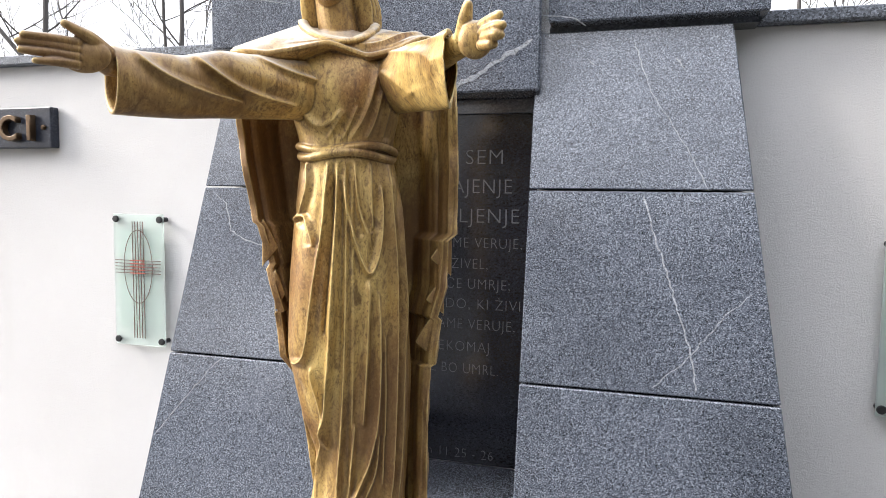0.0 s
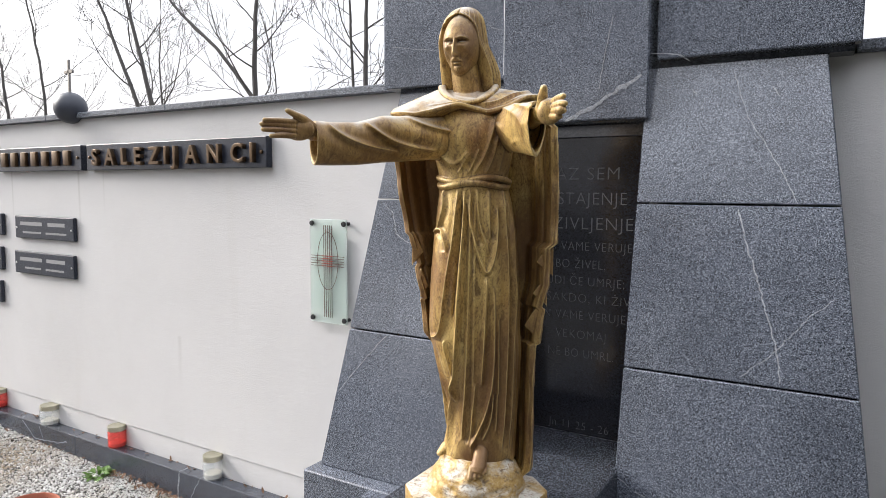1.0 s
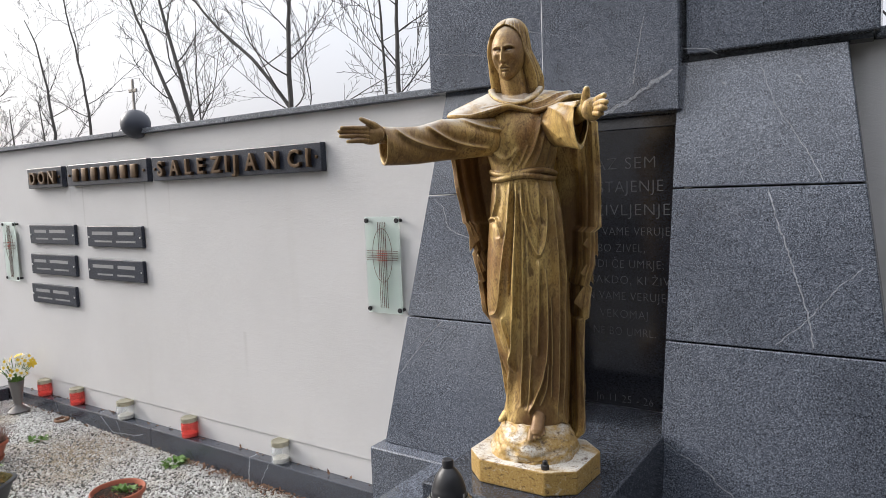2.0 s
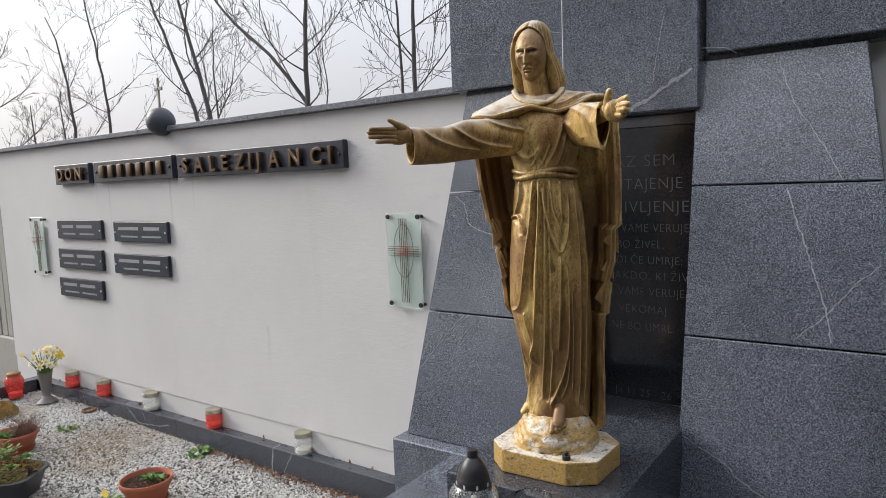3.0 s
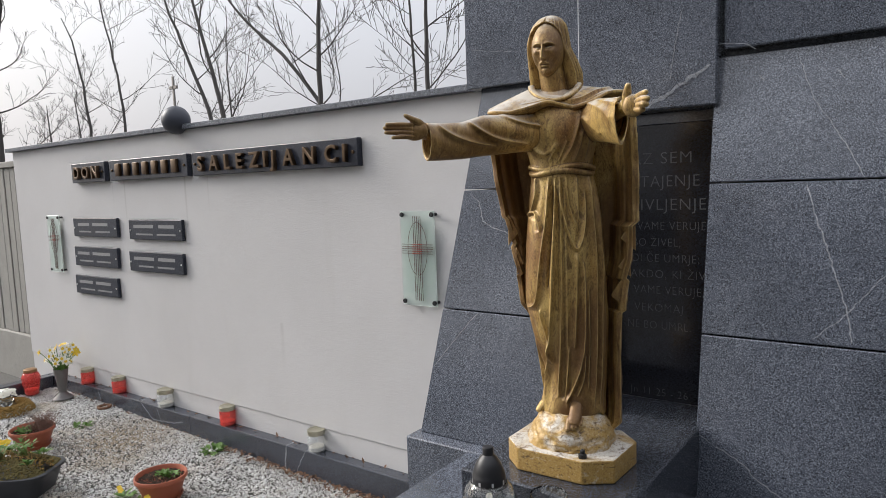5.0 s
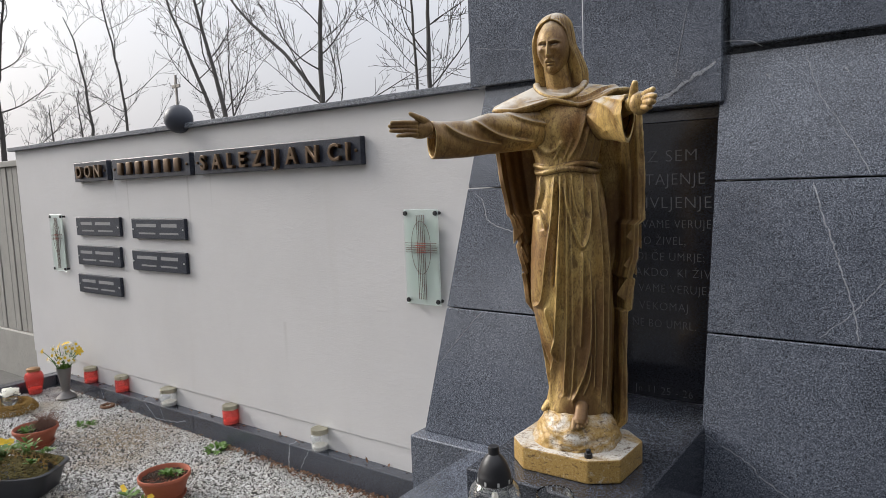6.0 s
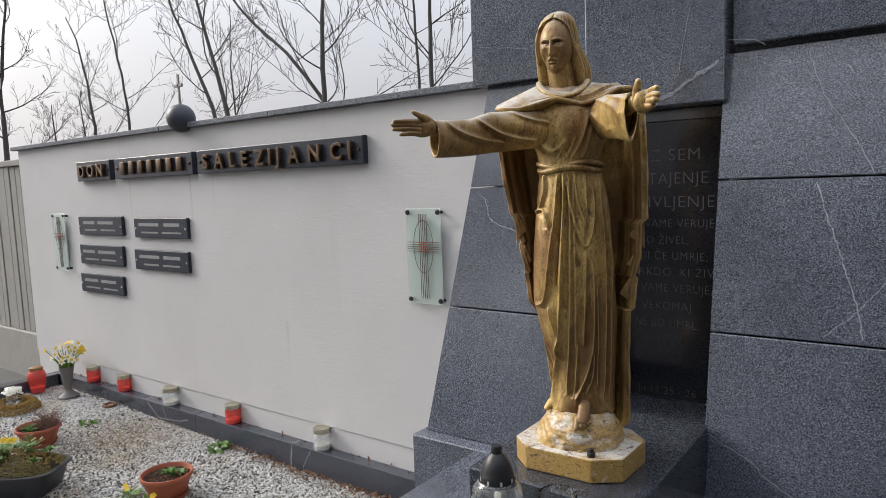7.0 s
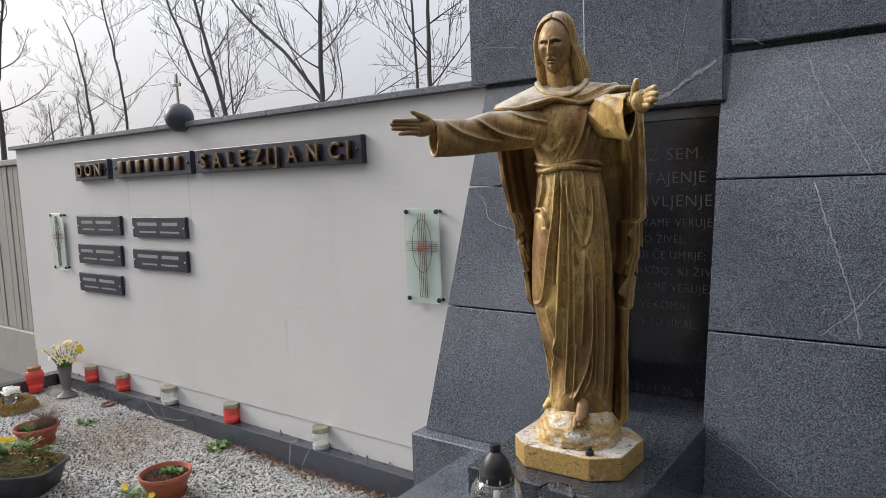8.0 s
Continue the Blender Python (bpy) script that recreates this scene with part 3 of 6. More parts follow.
# long pleats that fall from the belt to the hem: top s, knee s, hem s, height, width
for _a, _m, _b, _h, _w in ((-0.018, -0.016, -0.022, 0.006, 0.0075), (0.060, 0.086, 0.078, 0.007, 0.0070)):
    ROBE_FOLDS.append((_h, _w, [(_a, 1.45), ((_a + _m) / 2, 1.30), (_m, 1.10), ((_m + _b) / 2, 0.95), (_b, 0.80)]))
# cape: height, left edge, right edge
CAPE_L = [(0.74, -0.07), (1.05, -0.115), (1.094, -0.146), (1.177, -0.157), (1.18, -0.150), (1.235, -0.166), (1.26, -0.172), (1.27, -0.166), (1.342, -0.186), (1.351, -0.196), (1.474, -0.217), (1.536, -0.224), (1.60, -0.20), (1.67, -0.11)]
CAPE_R = [(0.69, 0.085), (0.70, 0.090), (0.74, 0.130), (0.782, 0.133), (0.98, 0.133), (1.068, 0.138), (1.072, 0.148), (1.094, 0.149), (1.159, 0.158), (1.165, 0.150), (1.20, 0.160), (1.223, 0.167), (1.315, 0.169), (1.328, 0.185), (1.459, 0.186), (1.615, 0.179), (1.64, 0.150), (1.67, 0.07)]


def build_statue():
    fig = Sculpt()
    # robe
    z = np.linspace(0.780, 1.70, 330)
    a = np.linspace(-np.pi, np.pi, 420, endpoint=False)
    S0, A, B, F0 = (smoothed(table(z, ROBE, k), 70) for k in (1, 2, 3, 4))
    S = S0[:, None] + A[:, None] * np.sin(a)[None]
    Z = z[:, None] + 0 * S
    front = np.clip(np.cos(a) * 1.6 + 0.25, 0, 1)[None]
    h = fold_field(S, Z, ROBE_FOLDS) * front
    ripple = 0.004 * np.sin(13 * a + 2.0 * np.sin(3 * a))[None] * (1 - front) * np.clip((1.46 - Z) / 0.3, 0, 1) 
    h = h * np.clip(np.abs(Z - 1.483) / 0.025, 0.1, 1) + ripple
    # gentle swell of the thigh and knee that stands forward
    h += 0.014 * np.exp(-((S + 0.055) / 0.05) ** 2 - ((Z - 1.20) / 0.16) ** 2) * front
    low = np.clip((0.87 - Z) / 0.09, 0, 1)
    P = np.stack([S + h * np.sin(a)[None], F0[:, None] + (B[:, None] + h) * np.cos(a)[None], Z - low * 0.012 * np.sin(5 * a + 0.6)[None]], 2)
    fig.add(P, True, caps=True)
    # belt: two twisted cords
    t = np.linspace(0, 2 * np.pi, 60)
    for k, (dz, ph) in enumerate(((0.0065, 0.0), (-0.0065, 1.4))):
        pts = [(-0.026 + (0.089 + 0.003 * math.sin(2 * q + ph)) * math.sin(q), 0.006 + (0.073 + 0.003 * math.sin(2 * q + ph)) * math.cos(q), 1.479 + dz + 0.005 * math.sin(3 * q + ph)) for q in t]
        fig.tube(pts, [0.0072] * len(pts), 12, 1.0)
    # cape with a folded, stepped edge on both sides
    z = np.linspace(0.69, 1.630, 320)
    L = np.interp(z, [r[0] for r in CAPE_L], [r[1] for r in CAPE_L])
    R = np.interp(z, [r[0] for r in CAPE_R], [r[1] for r in CAPE_R])
    wav = 0.006 * np.sin((z - 1.07) * 2 * np.pi / 0.115)
    ctrl = np.stack([np.stack([L, 0.004 + wav], 1), np.stack([L * 0.93 - 0.004, -0.028 + 0.4 * wav], 1), np.stack([L * 0.72, -0.075 + 0 * z], 1), np.stack([0.0 * z - 0.02, -0.112 + 0 * z], 1),
                     np.stack([R * 0.70, -0.080 + 0 * z], 1), np.stack([R * 0.80, -0.030 + 0 * z], 1), np.stack([R - 0.012, 0.004 + 0.5 * wav], 1), np.stack([R, 0.010 + wav], 1)], 1)
    q = np.linspace(0, 7, 120)
    C = np.stack([np.stack([np.interp(q, np.arange(8), ctrl[i, :, k]) for k in (0, 1)], 1) for i in range(len(z))])
    for _ in range(5):
        C[:, 1:-1] = (C[:, :-2] + 2 * C[:, 1:-1] + C[:, 2:]) / 4
    C[:, :, 1] += (0.006 * np.sin(q * 5.5 + 0.7)[None] + 0.003 * np.sin(q * 13 + 3 * z[:, None])) * np.minimum(1, np.minimum(q, 7 - q))[None]
    T = np.gradient(C, axis=1)
    T /= np.linalg.norm(T, axis=2)[:, :, None] + 1e-9
    N = np.stack([-T[:, :, 1], T[:, :, 0]], 2)
    th = 0.0065
    loop = np.concatenate([C + N * th, (C - N * th)[:, ::-1]], 1)
    P = np.concatenate([loop, np.broadcast_to(z[:, None, None], loop.shape[:2] + (1,))], 2)
    fig.add(P, True, caps=True)
    # swallow-tail flaps that turn over along the cape's edges
    for s0, s1, z0, z1, f0 in ((0.182, 0.140, 1.322, 1.235, 0.012), (0.168, 0.132, 1.232, 1.160, 0.012), (0.150, 0.112, 1.160, 1.070, 0.012), (-0.190, -0.160, 1.345, 1.255, 0.008), (-0.168, -0.148, 1.25, 1.17, 0.008)):
        v = np.linspace(0, 1, 24)
        w = np.linspace(0, 1, 12)
        edge = s0 + (s1 - s0) * np.interp(v, [0, 0.30, 0.62, 1], [0.05, 0.55, 1.0, 0.0])
        Sx = s0 - 0.006 * np.sign(s0) + (edge - s0)[:, None] * w[None]
        Fx = f0 - 0.004 + 0.002 * np.sin(np.pi * w)[None] * np.sin(np.pi * v)[:, None]
        Zx = z0 + (z1 - z0) * v[:, None] + 0 * Sx + 0.012 * w[None]
        top = np.stack([Sx, Fx + 0 * Sx, Zx], 2)
        bot = top.copy()
        bot[:, :, 1] -= 0.006
        fig.add(np.concatenate([top, bot[:, ::-1]], 1), True, caps=True)
    # right sleeve, hollow at the cuff: s, f, middle z, half height, half thickness
    rows = np.array([(-0.0200, -0.0100, 1.6000, 0.0600, 0.0550), (-0.0900, 0.0250, 1.5950, 0.0530, 0.0510), (-0.1393, 0.0690, 1.5890, 0.0505, 0.0473), (-0.1882, 0.1080, 1.5840, 0.0505, 0.0453), (-0.2315, 0.1470, 1.5805, 0.0512, 0.0432),
                     (-0.2839, 0.1925, 1.5669, 0.0450, 0.0401), (-0.3311, 0.2315, 1.5642, 0.0448, 0.0389), (-0.3628, 0.2575, 1.5646, 0.0456, 0.0388)])
    k = np.linspace(0, len(rows) - 1, 150)
    X = np.stack([np.interp(k, np.arange(len(rows)), rows[:, c]) for c in range(5)], 1)
    for _ in range(6):
        X[1:-1] = (X[:-2] + 2 * X[1:-1] + X[2:]) / 4
    b = np.linspace(0, 2 * np.pi, 120, endpoint=False)
    sd = np.array([0.51, 0.86])
    Zs = X[:, 2][:, None] + X[:, 3][:, None] * np.sin(b)[None] - 0.006 * np.clip(-np.sin(b), 0, 1)[None]
    Ss = X[:, 0][:, None] + 0 * Zs
    hh = fold_field(Ss, Zs, [(0.016, 0.009, [(-0.345, 1.615), (-0.325, 1.580), (-0.27, 1.556), (-0.21, 1.548)]), (0.018, 0.008, [(-0.275, 1.622), (-0.255, 1.590), (-0.205, 1.562), (-0.13, 1.552)]),
                             (0.011, 0.008, [(-0.20, 1.64), (-0.16, 1.612), (-0.10, 1.600)]), (0.016, 0.007, [(-0.372, 1.62), (-0.372, 1.52)])])
    hh *= np.clip((Ss + 0.368) / 0.03, 0.12, 1)
    rr = X[:, 4][:, None] + hh * np.clip(np.cos(b)[None] + 0.3, 0, 1)
    Ps = np.stack([Ss + rr * np.cos(b)[None] * sd[0], X[:, 1][:, None] + rr * np.cos(b)[None] * sd[1], Zs], 2)
    inner = [Ps[i].mean(0) + (Ps[i] - Ps[i].mean(0)) * q for i, q in ((-1, 0.91), (-3, 0.85), (-12, 0.80), (-20, 0.76), (-24, 0.3))]
    fig.add(np.concatenate([Ps, np.stack(inner)]), True, caps=True)
    # right forearm and hand
    fig.tube([(-0.3027, 0.2120, 1.5841), (-0.3420, 0.2458, 1.5833), (-0.3642, 0.2666, 1.5847)], [0.021, 0.018, 0.019], 16)
    fig.blob((-0.3840, 0.2926, 1.5879), (0.034, 0.011, 0.024), 0)
    for p0, p1, p2, r in (((-0.3903, 0.3004, 1.6022), (-0.4177, 0.3160, 1.6046), (-0.4449, 0.3316, 1.6051), 0.0062),
                          ((-0.3903, 0.3004, 1.5935), (-0.4210, 0.3160, 1.5960), (-0.4516, 0.3316, 1.5965), 0.0064),
                          ((-0.3903, 0.3004, 1.5839), (-0.4196, 0.3160, 1.5854), (-0.4487, 0.3316, 1.5850), 0.0064),
                          ((-0.3903, 0.3004, 1.5742), (-0.4109, 0.3160, 1.5739), (-0.4315, 0.3316, 1.5716), 0.0058)):
        fig.tube([p0, p1, p2], [r * 1.25, r * 1.1, r * 0.8], 10)
    fig.tube([(-0.3596, 0.2796, 1.5941), (-0.3760, 0.2978, 1.6119), (-0.4021, 0.3108, 1.6259)], [0.012, 0.0095, 0.0058], 10)
    # left sleeve
    rows = np.array([(0.0350, -0.0200, 1.6100, 0.0560, 0.0580), (0.0698, 0.0393, 1.6116, 0.0579, 0.0519), (0.0924, 0.1410, 1.6035, 0.0560, 0.0457), (0.1065, 0.2243, 1.5955, 0.0530, 0.0400), (0.1170, 0.3080, 1.5905, 0.0500, 0.0310)])
    k = np.linspace(0, len(rows) - 1, 110)
    X = np.stack([np.interp(k, np.arange(len(rows)), rows[:, c]) for c in range(5)], 1)
    for _ in range(60):
        X[1:-1] = (X[:-2] + 2 * X[1:-1] + X[2:]) / 4
    sd = np.array([0.907, -0.42])
    Zs = X[:, 2][:, None] + X[:, 3][:, None] * np.sin(b)[None] - 0.010 * np.clip(-np.sin(b), 0, 1)[None] * (np.linspace(0, 1, 110) ** 2)[:, None]
    droop = 1 - 0.25 * np.clip(-np.sin(b), 0, 1)[None]
    cosb = np.cos(b)[None]
    rr = X[:, 4][:, None] * droop
    Sx = X[:, 0][:, None] + rr * cosb * sd[0]
    lines = [(0.008, 0.011, [(0.045, 1.66), (0.075, 1.62), (0.085, 1.57)]), (0.007, 0.009, [(0.07, 1.665), (0.098, 1.62), (0.104, 1.56)]), (0.009, 0.009, [(0.03, 1.62), (0.05, 1.59), (0.075, 1.56)]), (0.005, 0.008, [(0.10, 1.655), (0.112, 1.60)])]
    hh = fold_field(Sx, Zs, lines)
    far = (np.linspace(0, 1, 110) ** 2.5)[:, None]
    aslant = far * (-0.050 * cosb + 0.012)
    Zs = Zs - 0.002 * far * np.clip(-np.sin(b), 0, 1)[None] ** 2
    Ps = np.stack([Sx - hh * 0.6 + aslant * 0.13, X[:, 1][:, None] + rr * cosb * sd[1] + hh * 0.8 + aslant * 0.99, Zs], 2)
    inner = [Ps[i].mean(0) + (Ps[i] - Ps[i].mean(0)) * q for i, q in ((-1, 0.90), (-3, 0.84), (-14, 0.80), (-26, 0.76), (-30, 0.3))]
    fig.add(np.concatenate([Ps, np.stack(inner)]), True, caps=True)
    # left forearm and open hand
    fig.tube([(0.1073, 0.1965, 1.6117), (0.1210, 0.2982, 1.6137), (0.1281, 0.3538, 1.6123)], [0.020, 0.018, 0.018], 16)
    fig.blob((0.1409, 0.3926, 1.6108), (0.024, 0.014, 0.026), 20)
    fig.tube([(0.1273, 0.3722, 1.6203), (0.1275, 0.3889, 1.6409), (0.1290, 0.3963, 1.6548)], [0.012, 0.0100, 0.0072], 10)
    for p0, p1, p2, r in (((0.1446, 0.3926, 1.6262), (0.1590, 0.4259, 1.6338), (0.1740, 0.4592, 1.6331), 0.0066), ((0.1491, 0.4111, 1.6178), (0.1649, 0.4481, 1.6206), (0.1758, 0.4592, 1.6146), 0.0068),
                          ((0.1489, 0.4148, 1.6085), (0.1629, 0.4518, 1.6080), (0.1725, 0.4555, 1.6007), 0.0068), ((0.1455, 0.4111, 1.5998), (0.1582, 0.4407, 1.5962), (0.1654, 0.4407, 1.5900), 0.0062)):
        p1, p2 = (tuple(q + 0.62 * (w - q) for q, w in zip(p0, e)) for e in (p1, p2))
        fig.tube([p0, p1, (p2[0], p2[1], p2[2] + 0.004)], [r * 1.25, r * 1.15, r * 0.95], 12)
    # shoulder mantle, notched in front, with a thick rolled hem
    hem = [(-0.250, 1.650), (-0.222, 1.650), (-0.159, 1.644), (-0.112, 1.655), (-0.058, 1.670), (0.010, 1.652), (0.055, 1.664), (0.10, 1.686), (0.150, 1.690)]
    a = np.linspace(0, 2 * np.pi, 200, endpoint=False)
    hs = -0.047 + np.where(np.sin(a) < 0, 0.174, 0.188) * np.sin(a)
    fc = np.interp(hs, [-0.26, -0.12, 0.0, 0.146], [0.085, 0.03, 0.0, 0.05])
    hf = fc + np.where(np.cos(a) > 0, 0.078, 0.085) * np.cos(a)
    hz = np.where(np.cos(a) > -0.1, np.interp(hs, [r[0] for r in hem], [r[1] for r in hem]), 1.66)
    for _ in range(3):
        hz = (np.roll(hz, 1) + 2 * hz + np.roll(hz, -1)) / 4
    ns, nf = -0.045 + 0.062 * np.sin(a), 0.012 + 0.060 * np.cos(a)
    nz = 1.713 - 0.040 * np.clip(np.cos(a), 0, 1) ** 1.2
    rows = []
    for v in np.linspace(0, 1, 46):
        side = np.abs(np.sin(a)) ** 2
        zz = nz + (hz - nz) * (side * v ** 1.1 + (1 - side) * v ** 2.0)
        rp = 0.0005 * np.sin(v * np.pi) * (0.6 * np.sin(9 * a + 3 * v) + 0.4 * np.sin(16 * a - 5 * v))
        ridge = (0.006 * np.exp(-((v - 0.72) / 0.05) ** 2) - 0.003 * np.exp(-((v - 0.84) / 0.05) ** 2)) * np.clip(np.cos(a - 0.9), 0, 1)
        rows.append(np.stack([ns + (hs - ns) * v, nf + (hf - nf) * v, zz + rp + ridge], 1))
    for g, dz in ((0.005, -0.002), (0.006, -0.008), (-0.002, -0.013), (-0.03, -0.016), (-0.06, -0.018)):
        rows.append(np.stack([hs + g * np.sin(a), hf + g * np.cos(a), hz + dz], 1))
    fig.add(np.stack(rows), True, caps=True)
    # collar roll
    pts = []
    for q in np.linspace(-np.pi, np.pi, 50):
        fr = max(0.0, math.cos(q))
        pts.append((-0.040 + 0.066 * math.sin(q), 0.014 + 0.066 * math.cos(q), 1.716 - 0.046 * fr ** 1.3))
    fig.tube(pts, [0.0098] * len(pts), 14, 0.55)
    # neck
    fig.tube([(-0.036, 0.0, 1.66), (-0.043, 0.008, 1.71), (-0.052, 0.012, 1.77)], [0.042, 0.036, 0.034], 24)
    # hair: height, middle s, half width, half depth, middle f
    HAIR = [(1.700, -0.034, 0.068, 0.046, -0.016), (1.72, -0.033, 0.071, 0.052, -0.012), (1.75, -0.036, 0.072, 0.056, -0.010), (1.79, -0.046, 0.067, 0.062, -0.007), (1.82, -0.054, 0.060, 0.066, -0.004),
            (1.85, -0.055, 0.056, 0.066, -0.002), (1.88, -0.053, 0.048, 0.060, 0.001), (1.898, -0.050, 0.034, 0.044, 0.002), (1.908, -0.049, 0.018, 0.022, 0.001), (1.911, -0.049, 0.003, 0.003, 0.0)]
    z = np.linspace(1.700, 1.911, 110)
    a = np.linspace(-np.pi, np.pi, 220, endpoint=False)
    S0, A, B, F0 = (smoothed(table(z, HAIR, k), 12) for k in (1, 2, 3, 4))
    turn = radians(-16)
    open_w = np.interp(z, [1.70, 1.76, 1.82, 1.850, 1.866, 1.876, 1.882], [0.95, 0.92, 0.90, 0.80, 0.60, 0.36, 0.02])
    gap = 1 / (1 + np.exp((np.abs(a[None] - turn) - open_w[:, None]) * 26))
    gap *= np.clip((1.886 - z) / 0.008, 0, 1)[:, None]
    strand = 0.0013 * np.sin(30 * a[None] + 24 * (z[:, None] - 1.8) + 1.5 * np.sin(4 * a[None])) + 0.0010 * np.sin(57 * a[None] - 30 * z[:, None] + 2 * np.sin(7 * a[None]))
    part_line = -0.005 * np.exp(-((a[None] - turn) / 0.07) ** 2) * (z > 1.872)[:, None]
    rim = 0.0055 * np.exp(-((np.abs(a[None] - turn) - open_w[:, None] - 0.10) / 0.10) ** 2) * (z < 1.885)[:, None]
    k = 1 + (strand + part_line + rim) / 0.06 - 0.50 * gap
    P = np.stack([S0[:, None] + A[:, None] * k * np.sin(a)[None], F0[:, None] + B[:, None] * k * np.cos(a)[None], z[:, None] + 0 * k], 2)
    fig.add(P, True, caps=True)
    # plain carved face with a short beard
    th = np.linspace(0.03, np.pi - 0.03, 120)
    a = np.linspace(-np.pi, np.pi, 160, endpoint=False)
    y = np.cos(th)[:, None] + 0 * a[None]
    fr = np.clip(np.cos(a), 0, 1)[None] * np.sin(th)[:, None]
    sx = np.sin(a)[None] * np.sin(th)[:, None]

    def g(cx, cy, wx, wy):
        return np.exp(-((sx - cx) / wx) ** 2 - ((y - cy) / wy) ** 2)
    ax_ = np.abs(sx)
    nose = np.interp(y, [-0.30, -0.27, -0.20, 0.0, 0.20, 0.36], [0.0, 0.006, 0.0175, 0.0125, 0.0060, 0.0])
    relief = nose * np.exp(-(sx / (0.085 + 0.05 * np.clip(-y / 0.2, 0, 1))) ** 2)
    arch = 0.300 - 0.60 * (ax_ - 0.34) ** 2
    relief += 0.0040 * np.exp(-((y - arch) / 0.045) ** 2) * np.clip((ax_ - 0.05) / 0.1, 0, 1) * np.clip((0.80 - ax_) / 0.2, 0, 1)
    for m in (-1, 1):
        relief += -0.0088 * g(0.36 * m, 0.165, 0.24, 0.075) - 0.0045 * g(0.16 * m, 0.17, 0.07, 0.08) + 0.0050 * g(0.37 * m, 0.120, 0.125, 0.045) - 0.0030 * g(0.37 * m, 0.080, 0.15, 0.016) - 0.0022 * g(0.37 * m, 0.175, 0.15, 0.014)
        relief += 0.0040 * g(0.12 * m, -0.215, 0.05, 0.045) + 0.0050 * g(0.58 * m, -0.05, 0.17, 0.13) - 0.0075 * g(0.50 * m, -0.40, 0.17, 0.20) - 0.0025 * g(0.28 * m, -0.28, 0.05, 0.12)
        relief += 0.0042 * g(0.20 * m, -0.400 - 0.35 * (ax_ - 0.20), 0.19, 0.045) + 0.0022 * g(0.32 * m, -0.56, 0.07, 0.13) + 0.0040 * g(0.44 * m, -0.74, 0.14, 0.18)
    relief += -0.0046 * g(0, -0.480, 0.27, 0.020) + 0.0026 * g(0, -0.530, 0.17, 0.030) - 0.0034 * g(0, -0.600, 0.20, 0.030) + 0.0135 * g(0, -0.82, 0.36, 0.19)
    relief += 0.0009 * np.sin(60 * sx + 22 * y) * np.clip((-0.60 - y) / 0.1, 0, 1)
    narrow = 1 - 0.17 * np.clip(-y, 0, 1) ** 1.4
    X, Y, Zf = 0.0445 * narrow * sx, 0.058 * np.cos(a)[None] * np.sin(th)[:, None] + 1.15 * relief * (fr > 0), 0.0725 * y
    Y = Y * (1 - 0.36 * np.clip((y - 0.36) / 0.64, 0, 1) ** 1.3)
    yaw, nod = radians(14), radians(12)
    Y, Zf = Y * math.cos(nod) + Zf * math.sin(nod), Zf * math.cos(nod) - Y * math.sin(nod)
    P = np.stack([-0.056 + X * math.cos(yaw) - Y * math.sin(yaw), 0.030 + X * math.sin(yaw) + Y * math.cos(yaw), 1.811 + Zf], 2)
    fig.add(P, True, flip=True, caps=True)
    # foot with toes on the rock, tip of the other foot
    fig.tube([(0.006, 0.060, 0.836), (0.004, 0.092, 0.812), (-0.002, 0.124, 0.782)], [0.014, 0.0175, 0.0190], 18, 0.72)
    for k, (ds, r) in enumerate(((-0.017, 0.0095), (-0.005, 0.0078), (0.005, 0.0072), (0.014, 0.0066), (0.021, 0.0060))):
        fig.tube([(-0.002 + ds * 0.85, 0.118, 0.786), (-0.004 + ds, 0.142 - 0.003 * k, 0.764 + 0.0035 * k)], [r * 0.9, r * 0.85], 10)
    fig.tube([(-0.090, 0.03, 0.800), (-0.104, 0.042, 0.786)], [0.014, 0.010], 12, 0.7)
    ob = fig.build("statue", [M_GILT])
    # the pieces are cast in one
    cast = ob.modifiers.new("cast", "REMESH")
    cast.mode, cast.voxel_size, cast.use_smooth_shade = "VOXEL", 0.0016, True
    return tagged(ob, "gold-painted statue in long robe and cape with open arms", "statue")


build_statue()


